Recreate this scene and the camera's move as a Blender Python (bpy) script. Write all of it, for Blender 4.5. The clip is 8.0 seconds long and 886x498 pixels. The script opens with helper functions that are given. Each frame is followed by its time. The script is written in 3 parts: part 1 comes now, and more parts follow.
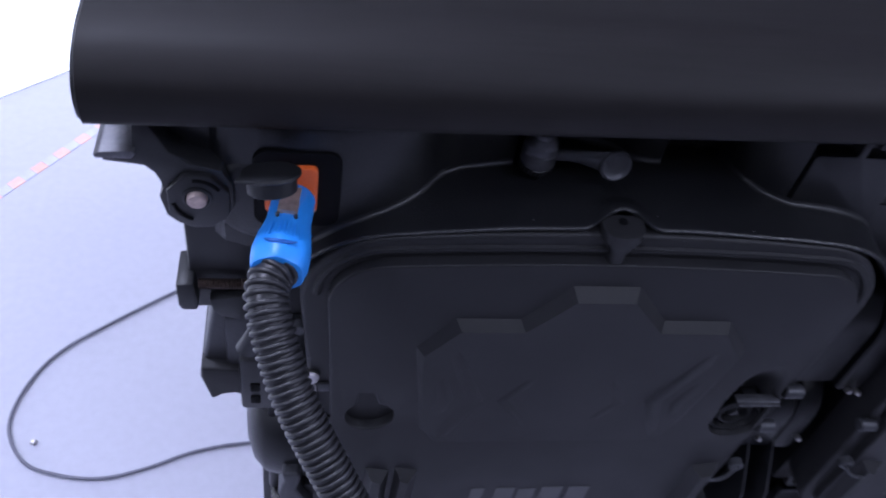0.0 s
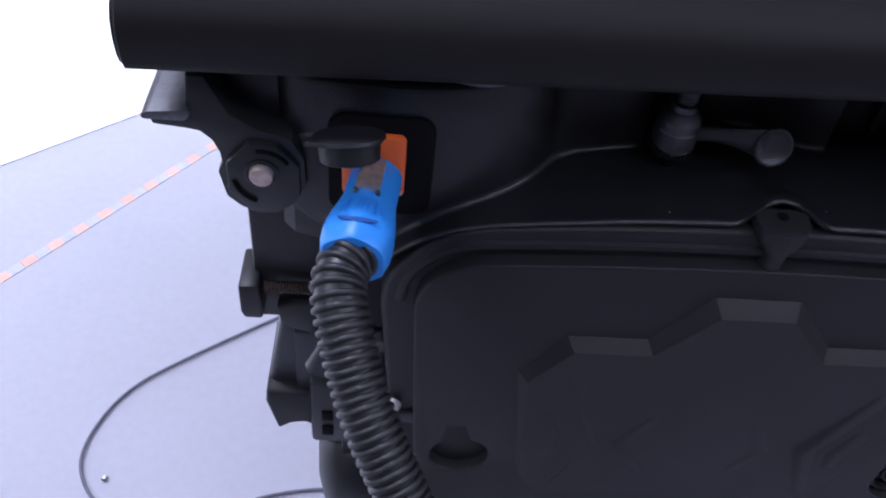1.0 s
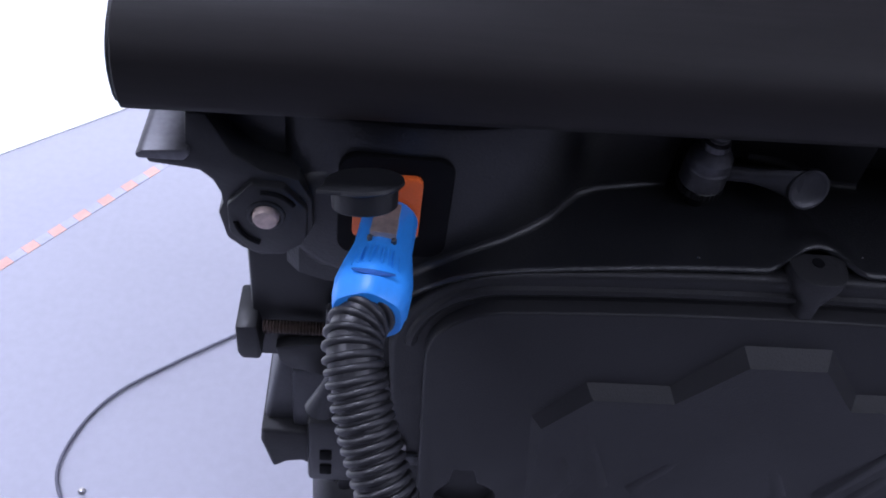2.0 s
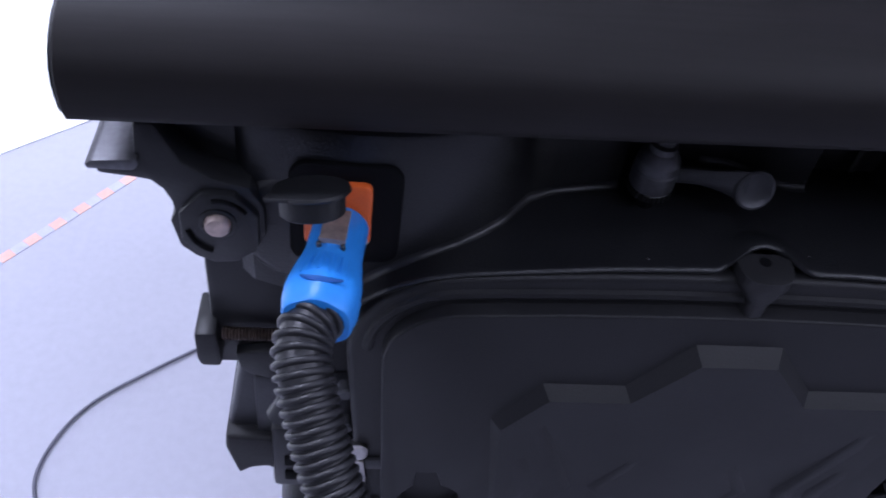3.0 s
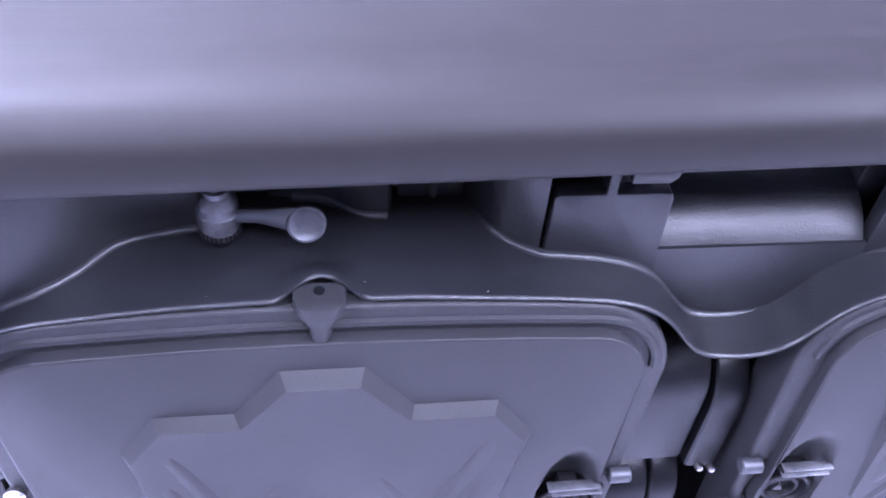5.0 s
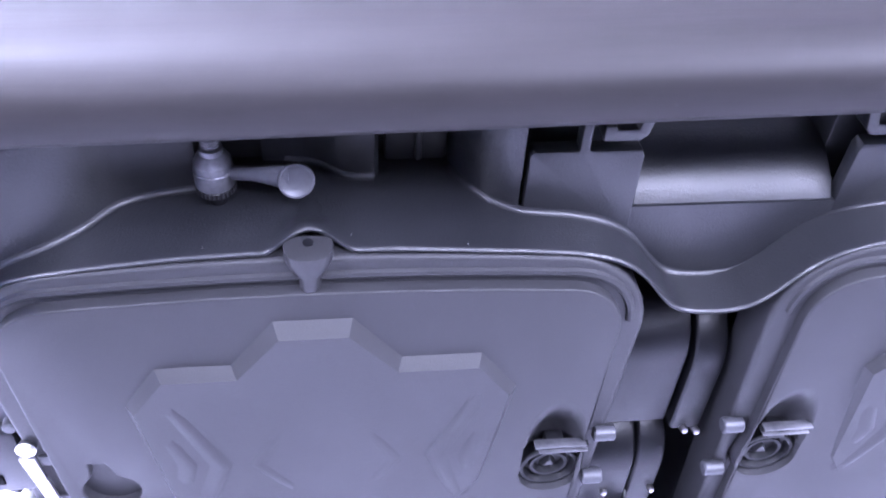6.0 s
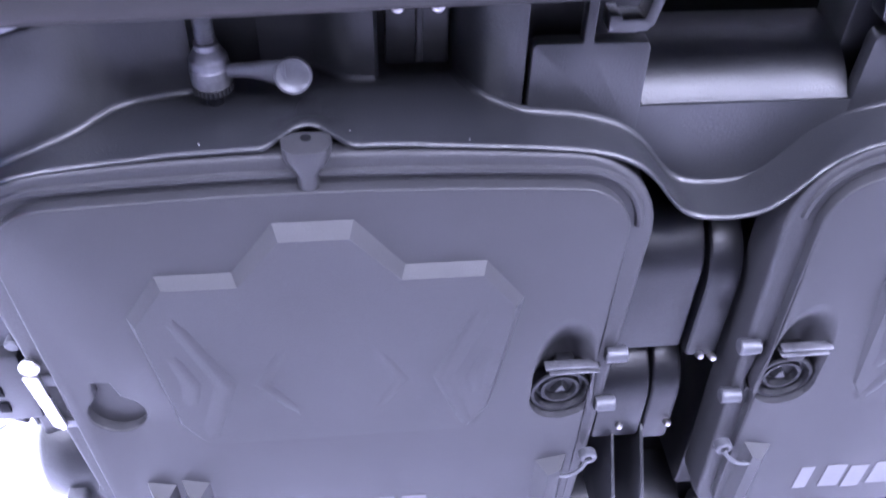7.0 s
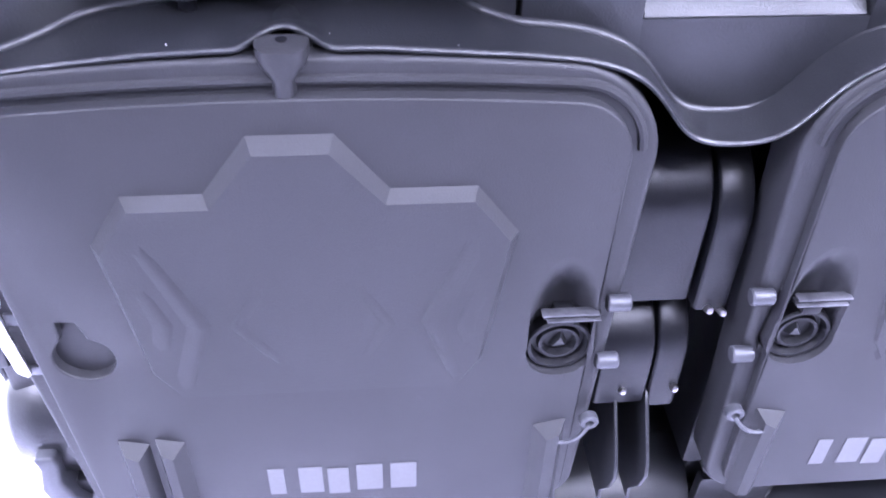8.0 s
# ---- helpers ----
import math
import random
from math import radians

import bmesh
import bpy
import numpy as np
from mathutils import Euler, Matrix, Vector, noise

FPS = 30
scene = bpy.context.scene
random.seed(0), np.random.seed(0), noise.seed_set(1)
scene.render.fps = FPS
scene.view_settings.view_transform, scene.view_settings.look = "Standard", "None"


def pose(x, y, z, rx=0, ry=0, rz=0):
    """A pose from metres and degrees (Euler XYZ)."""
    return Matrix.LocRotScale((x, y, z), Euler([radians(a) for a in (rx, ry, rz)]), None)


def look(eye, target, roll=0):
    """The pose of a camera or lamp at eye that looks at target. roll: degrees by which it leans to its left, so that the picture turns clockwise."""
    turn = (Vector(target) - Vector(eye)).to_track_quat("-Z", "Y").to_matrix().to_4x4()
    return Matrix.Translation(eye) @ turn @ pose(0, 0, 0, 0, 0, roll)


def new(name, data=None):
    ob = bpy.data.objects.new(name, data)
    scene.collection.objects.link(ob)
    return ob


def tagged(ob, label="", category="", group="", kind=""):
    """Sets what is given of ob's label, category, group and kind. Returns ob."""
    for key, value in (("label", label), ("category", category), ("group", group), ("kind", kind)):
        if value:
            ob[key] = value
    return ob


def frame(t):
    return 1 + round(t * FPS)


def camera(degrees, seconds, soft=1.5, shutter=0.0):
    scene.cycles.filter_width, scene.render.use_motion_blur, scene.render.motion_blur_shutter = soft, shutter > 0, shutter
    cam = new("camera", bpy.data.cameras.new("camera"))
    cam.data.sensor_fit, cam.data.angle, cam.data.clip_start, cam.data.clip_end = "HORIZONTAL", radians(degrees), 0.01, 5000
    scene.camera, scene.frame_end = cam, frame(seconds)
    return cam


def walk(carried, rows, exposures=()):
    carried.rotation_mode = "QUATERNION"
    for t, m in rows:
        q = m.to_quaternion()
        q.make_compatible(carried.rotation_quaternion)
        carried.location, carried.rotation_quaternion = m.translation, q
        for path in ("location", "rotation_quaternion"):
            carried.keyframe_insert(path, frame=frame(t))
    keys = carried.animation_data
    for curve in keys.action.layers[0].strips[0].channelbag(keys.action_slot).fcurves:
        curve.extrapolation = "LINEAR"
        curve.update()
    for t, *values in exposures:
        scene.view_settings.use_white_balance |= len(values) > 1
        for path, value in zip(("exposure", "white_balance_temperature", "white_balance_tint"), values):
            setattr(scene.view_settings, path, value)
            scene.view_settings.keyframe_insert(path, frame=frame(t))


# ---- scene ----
cam = camera(53.1, 8.0, 1.8, 0.5)
PATH = [
    (0, (-0.208, -0.354, 1.434), (0.112, 0.933, -0.063), 11.9),
    (0.5, (-0.189, -0.343, 1.375), (-0.029, 1.02, -0.08), 8.4),
    (1, (-0.204, -0.312, 1.336), (-0.082, 1.078, -0.097), 6.6),
    (2.5, (-0.223, -0.269, 1.331), (-0.026, 1.103, -0.111), 9.2),
    (3, (-0.207, -0.276, 1.337), (0.0, 1.104, -0.095), 8.7),
    (3.5, (-0.178, -0.287, 1.35), (0.055, 1.101, -0.071), 8.3),
    (4, (-0.132, -0.298, 1.369), (0.146, 1.097, -0.037), 8.6),
    (4.5, (-0.07, -0.306, 1.38), (0.194, 1.1, -0.018), 7.0),
    (5, (0.0, -0.308, 1.385), (0.265, 1.098, -0.012), 5.7),
    (6.5, (0.019, -0.379, 1.37), (0.219, 1.067, 0.004), 3.0),
    (7, (0.027, -0.389, 1.328), (0.199, 1.06, -0.04), 1.9),
    (7.5, (0.029, -0.397, 1.295), (0.19, 1.065, -0.061), 1.4),
    (8, (0.041, -0.403, 1.256), (0.192, 1.096, -0.06), 1.7),
]
EXPOSURES = [(0.0, -1.9, 6100, 10), (1.0, -2.0, 6450, 8), (2.5, -2.1, 6350, 9), (3.0, -2.0, 6300, 9), (3.5, -1.65, 6200, 11), (4.0, -0.75, 5850, 16), (4.5, 0.55, 5850, 20), (5.0, 1.1, 5850, 20), (6.5, 1.5, 6000, 19), (8.0, 1.6, 6100, 18)]
walk(cam, [(t, look(eye, target, roll)) for t, eye, target, roll in PATH], EXPOSURES)

Z0 = 0.95          # height of the badge's shoulder over the floor
XS = 0.2555        # middle of the cabinet
XG = 0.2615        # middle of the grip
XL = 0.2530        # middle of the wavy lip
XC = 0.2497        # middle between the covers

# ---- world and large lights ----
world = bpy.data.worlds.new("world")
scene.world = world
world.use_nodes = True
world.node_tree.nodes["Background"].inputs["Color"].default_value = (0.72, 0.78, 1.0, 1)
world.node_tree.nodes["Background"].inputs["Strength"].default_value = 0.05
CEIL = 3.2


def area_lamp(x, y, sx, sy, watts):
    d = bpy.data.lights.new("added_ceiling_lamp", "AREA")
    d.shape, d.size, d.size_y, d.energy = "RECTANGLE", sx, sy, watts
    d.color = (0.74, 0.76, 1.0)
    o = new("added_ceiling_lamp", d)
    o.matrix_world = pose(x, y, CEIL - 0.12)
    return o


# unseen lamps, added and placed by how bevels, bar and floor are lit
LAMPS = [(-1.05, 0.75, 1.0, 0.5, 210), (0.8, -1.5, 2.0, 0.5, 76), (-2.4, -1.0, 1.0, 1.0, 175), (2.6, -1.0, 1.0, 1.0, 190)]
for lamp_row in LAMPS:
    area_lamp(*lamp_row)


# ---- materials ----
def material(name, color, rough=0.5, metal=0.0, grain=0.0, grain_scale=400.0, stain=0.0, stain_scale=6.0, bump=0.0, coat=0.0, streak=None, spec=0.5):
    m = bpy.data.materials.new(name)
    m.use_nodes = True
    nt = m.node_tree
    b = nt.nodes["Principled BSDF"]
    b.inputs["Roughness"].default_value, b.inputs["Metallic"].default_value = rough, metal
    b.inputs["Coat Weight"].default_value = coat
    b.inputs["Specular IOR Level"].default_value = spec
    tc = nt.nodes.new("ShaderNodeTexCoord")
    vec = tc.outputs["Object"]
    if streak:
        mp = nt.nodes.new("ShaderNodeMapping")
        mp.inputs["Scale"].default_value = streak
        nt.links.new(vec, mp.inputs["Vector"])
        vec = mp.outputs["Vector"]
    fine = nt.nodes.new("ShaderNodeTexNoise")
    fine.inputs["Scale"].default_value, fine.inputs["Detail"].default_value = grain_scale, 3
    nt.links.new(vec, fine.inputs["Vector"])
    wide = nt.nodes.new("ShaderNodeTexNoise")
    wide.inputs["Scale"].default_value, wide.inputs["Detail"].default_value = stain_scale, 5
    nt.links.new(vec, wide.inputs["Vector"])

    def ramp(src, amount):
        r = nt.nodes.new("ShaderNodeMapRange")
        r.inputs["From Min"].default_value, r.inputs["From Max"].default_value = 0.3, 0.7
        r.inputs["To Min"].default_value, r.inputs["To Max"].default_value = 1 - amount, 1 + amount
        nt.links.new(src, r.inputs["Value"])
        return r.outputs["Result"]
    mul = nt.nodes.new("ShaderNodeMath")
    mul.operation = "MULTIPLY"
    nt.links.new(ramp(fine.outputs["Fac"], grain), mul.inputs[0])
    nt.links.new(ramp(wide.outputs["Fac"], stain), mul.inputs[1])
    col = nt.nodes.new("ShaderNodeVectorMath")
    col.operation = "SCALE"
    col.inputs[0].default_value = color
    nt.links.new(mul.outputs[0], col.inputs["Scale"])
    nt.links.new(col.outputs["Vector"], b.inputs["Base Color"])
    rr = nt.nodes.new("ShaderNodeMath")
    rr.operation = "MULTIPLY"
    rr.inputs[1].default_value = rough
    nt.links.new(ramp(wide.outputs["Fac"], 0.15), rr.inputs[0])
    nt.links.new(rr.outputs[0], b.inputs["Roughness"])
    if bump:
        bp = nt.nodes.new("ShaderNodeBump")
        bp.inputs["Strength"].default_value, bp.inputs["Distance"].default_value = bump, 0.0006
        nt.links.new(fine.outputs["Fac"], bp.inputs["Height"])
        nt.links.new(bp.outputs["Normal"], b.inputs["Normal"])
    return m


POWDER = material("black powder coat", (0.0165, 0.0165, 0.0180), 0.48, 0, 0.10, 900, 0.10, 9, 0.35, spec=0.25)
CAST = material("black cast metal", (0.0095, 0.010, 0.0115), 0.37, 0, 0.12, 700, 0.12, 12, 0.4, spec=0.45)
# darker than CAST: the deep shade between the covers is in its colour
CAST_SHADED = material("glossy cast black, shade darkened", (0.0030, 0.0032, 0.0040), 0.34, 0, 0.1, 700, 0.1, 12, 0.3, spec=0.25)
TUBE = material("black painted steel tube", (0.0092, 0.0080, 0.0080), 0.6, 0.0, 0.10, 60, 0.18, 5, 0.1, streak=(0.4, 6, 6), spec=0.25)
PLATE = material("black steel plate", (0.011, 0.0115, 0.013), 0.4, 0.1, 0.1, 500, 0.1, 20, 0.2)
RUBBER = material("black rubber", (0.009, 0.0095, 0.011), 0.5, 0, 0.1, 500, 0.15, 30, 0.15)
CORR = material("black corrugated plastic", (0.019, 0.019, 0.022), 0.40, 0, 0.1, 300, 0.2, 60, 0.1)
BLUE = material("blue plastic", (0.03, 0.27, 0.80), 0.45, 0, 0.04, 600, 0.05, 40, 0.1)
ORANGE = material("orange plastic", (0.75, 0.13, 0.025), 0.5, 0, 0.04, 600, 0.05, 40, 0.1)
STEEL = material("bright steel", (0.55, 0.53, 0.52), 0.3, 1.0, 0.1, 300, 0.15, 40, 0.1)
DULL = material("dull grey steel", (0.13, 0.13, 0.14), 0.46, 0.9, 0.12, 300, 0.2, 60, 0.15)
COPPER = material("bronze coloured steel", (0.50, 0.40, 0.36), 0.5, 0.55, 0.15, 300, 0.25, 80, 0.1)
ROD = material("dark brown steel thread", (0.10, 0.075, 0.065), 0.4, 0.8, 0.2, 300, 0.3, 80)
GREYPL = material("grey metallic lever", (0.046, 0.047, 0.053), 0.45, 0.3, 0.1, 500, 0.1, 30, 0.2)
FLOOR = material("pale grey floor", (0.45, 0.45, 0.52), 0.5, 0, 0.03, 60, 0.05, 1.6, 0.1)
WALL = material("white wall paint", (0.90, 0.90, 0.91), 0.8, 0, 0.02, 80, 0.03, 1.2, 0.1)
GREYWALL = material("dark grey unseen wall", (0.07, 0.07, 0.08), 0.9, 0, 0.05, 60, 0.1, 2)
WIRE = material("dark cable sheath", (0.14, 0.14, 0.18), 0.5, 0, 0.1, 100, 0.1, 9)
TAPE_RED = material("faded red tape", (0.80, 0.47, 0.40), 0.5, 0, 0.05, 90, 0.12, 9)
TAPE_GREY = material("blue grey tape", (0.50, 0.50, 0.62), 0.5, 0, 0.05, 90, 0.12, 9)
PRINT = material("pale grey print", (0.08, 0.08, 0.084), 0.55, 0, 0.05, 300, 0.08, 20)
# near-black that gives holes, slots and recesses their shade
DARK = material("near-black recess shade", (0.003, 0.003, 0.004), 0.7, spec=0.1)
KNOB = material("matt black plastic", (0.004, 0.004, 0.005), 0.5, 0, 0.1, 500, 0.1, 20, 0.1, spec=0.25)
# emission for the panel added at the partition's foot
GLOW = bpy.data.materials.new("white glow of added panel")
GLOW.use_nodes = True
GLOW.node_tree.nodes["Principled BSDF"].inputs["Emission Color"].default_value = (0.80, 0.84, 1, 1)
GLOW.node_tree.nodes["Principled BSDF"].inputs["Emission Strength"].default_value = 7.0
PANEL = bpy.data.materials.new("lamp diffuser")
PANEL.use_nodes = True
PANEL.node_tree.nodes["Principled BSDF"].inputs["Emission Color"].default_value = (0.86, 0.9, 1, 1)
PANEL.node_tree.nodes["Principled BSDF"].inputs["Emission Strength"].default_value = 3.0


# ---- mesh helpers ----
def part(name, bm, mat, parent=None, label="", mirror=False, keep=0.55):
    """Links a bmesh as one mesh object; mirror: the same about the cabinet's middle."""
    if mirror:
        for v in bm.verts:
            v.co.x = 2 * {"cover": XC, "grip": XG}.get(mirror, XS) - v.co.x
    bmesh.ops.recalc_face_normals(bm, faces=bm.faces)
    for f in bm.faces:
        f.smooth = True
    for e in bm.edges:
        if len(e.link_faces) == 2 and e.calc_face_angle(0) > keep:
            e.smooth = False
    me = bpy.data.meshes.new(name)
    bm.to_mesh(me)
    bm.free()
    me.materials.append(mat)
    ob = new(name, me)
    ob.parent = parent
    if label:
        ob["label"] = label
    return ob


def empty(name, at, label, category, group=""):
    e = new(name)
    e.empty_display_size = 0.05
    e.location = at
    return tagged(e, label, category, group)


def bevel(bm, width, segments=2, only=None):
    es = [e for e in bm.edges if len(e.link_faces) == 2 and e.calc_face_angle(0) > 0.5 and (only is None or only(e))]
    if width and es:
        bmesh.ops.bevel(bm, geom=es, offset=width, segments=segments, profile=0.5, affect="EDGES", clamp_overlap=True)
    return bm


def prism(pts, axis, a, b, bev=0.0, seg=2, bm=None, only=None):
    """A polygon drawn across the axis ('y': pts are x, z; 'z': x, y; 'x': y, z), extruded from a to b."""
    out = bm or bmesh.new()
    t = bmesh.new()

    def at(p, k):
        return {"y": (p[0], k, p[1]), "z": (p[0], p[1], k), "x": (k, p[0], p[1])}[axis]
    lo = [t.verts.new(at(p, a)) for p in pts]
    hi = [t.verts.new(at(p, b)) for p in pts]
    n = len(pts)
    t.faces.new(lo)
    t.faces.new(hi[::-1])
    for i in range(n):
        t.faces.new((lo[i], hi[i], hi[(i + 1) % n], lo[(i + 1) % n]))
    bmesh.ops.recalc_face_normals(t, faces=t.faces)
    bevel(t, bev, seg, only)
    return merge(out, t)


def merge(out, t):
    me = bpy.data.meshes.new("tmp")
    t.to_mesh(me)
    t.free()
    out.from_mesh(me)
    bpy.data.meshes.remove(me)
    return out


def box(x0, x1, y0, y1, z0, z1, bev=0.001, seg=2, bm=None):
    return prism([(x0, z0), (x1, z0), (x1, z1), (x0, z1)], "y", y0, y1, bev, seg, bm)


def lathe(origin, direction, profile, segs=32, bm=None):
    """Profile of (distance along the axis, radius) turned round the axis."""
    t = bmesh.new()
    q = Vector(direction).normalized().to_track_quat("Z", "X").to_matrix()
    rings = []
    for s, r in profile:
        rings.append([t.verts.new(Vector(origin) + q @ Vector((r * math.cos(2 * math.pi * i / segs), r * math.sin(2 * math.pi * i / segs), s))) for i in range(segs)])
    for a, b in zip(rings, rings[1:]):
        for i in range(segs):
            t.faces.new((a[i], a[(i + 1) % segs], b[(i + 1) % segs], b[i]))
    for ring in (rings[0], rings[-1]):
        if len(ring) > 2:
            t.faces.new(ring)
    bmesh.ops.remove_doubles(t, verts=t.verts, dist=1e-6)
    return merge(bm or bmesh.new(), t)


def smooth_path(pts, n):
    """A Catmull-Rom curve through the points, at n even steps."""
    p = [Vector(q) for q in pts]
    p = [2 * p[0] - p[1]] + p + [2 * p[-1] - p[-2]]
    dense = []
    for i in range(1, len(p) - 2):
        for k in range(24):
            u = k / 24
            dense.append(0.5 * (2 * p[i] + (p[i + 1] - p[i - 1]) * u + (2 * p[i - 1] - 5 * p[i] + 4 * p[i + 1] - p[i + 2]) * u * u + (3 * p[i] - p[i - 1] - 3 * p[i + 1] + p[i + 2]) * u ** 3))
    dense.append(p[-2])
    s = np.concatenate([[0], np.cumsum([(b - a).length for a, b in zip(dense, dense[1:])])])
    k = np.linspace(0, s[-1], n)
    arr = np.array([tuple(v) for v in dense])
    return [Vector((np.interp(u, s, arr[:, 0]), np.interp(u, s, arr[:, 1]), np.interp(u, s, arr[:, 2]))) for u in k], s[-1]


def sweep(path, radius, segs=12, bm=None):
    """A tube along the path; radius(i) at each of its points."""
    t = bmesh.new()
    rings = []
    side = Vector((1, 0, 0))
    for i, c in enumerate(path):
        d = (path[min(i + 1, len(path) - 1)] - path[max(i - 1, 0)]).normalized()
        side = (side - d * side.dot(d)).normalized()
        up = d.cross(side)
        r = radius(i)
        rings.append([t.verts.new(c + r * (side * math.cos(2 * math.pi * k / segs) + up * math.sin(2 * math.pi * k / segs))) for k in range(segs)])
    for a, b in zip(rings, rings[1:]):
        for k in range(segs):
            t.faces.new((a[k], a[(k + 1) % segs], b[(k + 1) % segs], b[k]))
    t.faces.new(rings[0])
    t.faces.new(rings[-1][::-1])
    return merge(bm or bmesh.new(), t)


def outline(x0, x1, top, bottom, rtop, rbot, arch=0.0, n=8):
    """A rounded rectangle in x, z whose top edge is arched."""
    pts = []
    for cx, cz, r, a0 in ((x1 - rtop, top - rtop, rtop, 0), (x0 + rtop, top - rtop, rtop, 90), (x0 + rbot, bottom + rbot, rbot, 180), (x1 - rbot, bottom + rbot, rbot, 270)):
        for k in range(n + 1):
            a = radians(a0 + 90 * k / n)
            pts.append((cx + r * math.cos(a), cz + r * math.sin(a)))
        if a0 == 0:
            m = 14
            for k in range(1, m):
                pts.append((x1 - rtop + (x0 - x1 + 2 * rtop) * k / m, top))
    mid, half = (x0 + x1) / 2, (x1 - x0) / 2
    return [(x, z - (arch * ((x - mid) / half) ** 2 if z > top - 2 * rtop else 0)) for x, z in pts]


def holed_plate(outer, holes, y_front, y_back, bev):
    """A plate in the x, z plane with holes through it."""
    t = bmesh.new()
    for loop in [outer] + holes:
        vs = [t.verts.new((x, y_front, z)) for x, z in loop]
        for a, b in zip(vs, vs[1:] + vs[:1]):
            t.edges.new((a, b))
    bmesh.ops.triangle_fill(t, edges=t.edges[:], use_beauty=True, use_dissolve=False)
    rim = [e for e in t.edges if len(e.link_faces) == 1]
    ext = bmesh.ops.extrude_edge_only(t, edges=rim)
    for v in ext["geom"]:
        if isinstance(v, bmesh.types.BMVert):
            v.co.y = y_back
    bmesh.ops.recalc_face_normals(t, faces=t.faces)
    sharp = [e for e in t.edges if len(e.link_faces) == 2 and e.calc_face_angle(0) > 1 and abs(e.verts[0].co.y - y_front) < 1e-6 and abs(e.verts[1].co.y - y_front) < 1e-6 and not (0.14 < e.verts[0].co.x < 0.187 and -0.172 < e.verts[0].co.z < -0.05)]
    bmesh.ops.bevel(t, geom=sharp, offset=bev, segments=3, profile=0.5, affect="EDGES")
    return t


def circle(cx, cz, r, n=36, a0=0, a1=360):
    return [(cx + r * math.cos(radians(a0 + (a1 - a0) * k / n)), cz + r * math.sin(radians(a0 + (a1 - a0) * k / n))) for k in range(n)]


# ---- the room ----
def slab(name, x0, x1, y0, y1, z0, z1, mat, label, category):
    return tagged(part(name, box(x0, x1, y0, y1, z0, z1, 0), mat), label, category, "", "structure")


slab("floor", -5, 5, -4.5, 5, -0.1, 0, FLOOR, "pale lavender grey smooth floor", "floor")
# ceiling and outer walls are unseen, added to close the room
slab("ceiling", -5, 5, -4.5, 5, CEIL, CEIL + 0.1, WALL, "plain white ceiling, unseen, added to close the room", "ceiling")
# unseen wall, dark so that little light falls back on the covers
slab("wall_south", -5, 5, -4.6, -4.5, 0, CEIL, GREYWALL, "plain dark grey wall, unseen, added to keep fill light low", "wall")
slab("wall_north", -5, 5, 5, 5.1, 0, CEIL, WALL, "plain white wall, unseen, added to close the room", "wall")
# east wall is white to throw light on the badges' right slopes
slab("wall_east", 5, 5.1, -4.5, 5, 0, CEIL, WALL, "plain white wall, unseen, added to close the room", "wall")
slab("wall_west", -5.1, -5, -4.5, 5, 0, CEIL, WALL, "plain white wall, unseen, added to close the room", "wall")
# a white partition that runs slantwise behind the screen
far = part("wall_partition", box(-3.2, 2.6, 0, 0.1, 0, 2.4, 0.002), WALL)
far.matrix_world = pose(-0.93, 1.32, 0, 0, 0, 40)
tagged(far, "bright white partition wall standing on the floor", "wall", "", "structure")
# a glowing panel added to whiten the partition and brighten the floor
lit = empty("glow_panel", (-0.93, 1.32, 0), "added glowing white panel standing against the partition", "display screen")
lit.rotation_euler = (0, 0, radians(40))
part("housing", box(-1.62, 1.02, -0.034, -0.003, 0.0, 1.02, 0.002), PLATE, lit)
part("screen", box(-1.61, 1.01, -0.040, -0.0345, 0.004, 1.01, 0.001), GLOW, lit, "glowing white face of the added panel")
# panels for the added lamps, all out of view
for x, y, sx, sy, w in LAMPS:
    lamp = empty("added_light_panel", (x, y, CEIL), "added square white ceiling light panel, out of view, switched on", "ceiling light", "ceiling lights")
    part("frame", box(-sx / 2 - 0.03, sx / 2 + 0.03, -sy / 2 - 0.03, sy / 2 + 0.03, -0.08, 0, 0.004), WALL, lamp)
    part("diffuser", box(-sx / 2, sx / 2, -sy / 2, sy / 2, -0.1, -0.082, 0.002), PANEL, lamp)

# hazard tape on the floor
tape = empty("warning_tape", (-0.80, 1.035, 0), "strip of faded red and grey warning tape stuck on the floor", "tape")
tape.rotation_euler = (0, 0, radians(52.5))
for k in range(-14, 28):
    part("tape_block", box(k * 0.03 - 0.015, k * 0.03 + 0.0145, -0.011, 0.011, 0.0, 0.0012, 0), TAPE_RED if k % 2 == 0 else TAPE_GREY, tape)
# thin cable looped on the floor
pth, ln = smooth_path([(-0.25, 0.88, 0.005), (-0.437, 0.754, 0.005), (-0.553, 0.672, 0.005), (-0.633, 0.606, 0.005), (-0.676, 0.535, 0.005), (-0.690, 0.455, 0.005), (-0.655, 0.388, 0.005), (-0.597, 0.362, 0.005), (-0.525, 0.354, 0.005), (-0.454, 0.371, 0.005), (-0.373, 0.402, 0.005), (-0.269, 0.417, 0.005), (-0.12, 0.40, 0.005)], 120)
tagged(part("floor_cable", sweep(pth, lambda i: 0.0030, 8), WIRE), "thin dark cable lying in a loop on the floor", "cable")
tagged(part("bead", lathe((-0.644, 0.423, 0.0), (0, 0, 1), [(0, 0.004), (0.004, 0.006), (0.008, 0.004), (0.009, 0.001)], 12), STEEL), "small shiny metal bit lying on the floor", "metal bit")


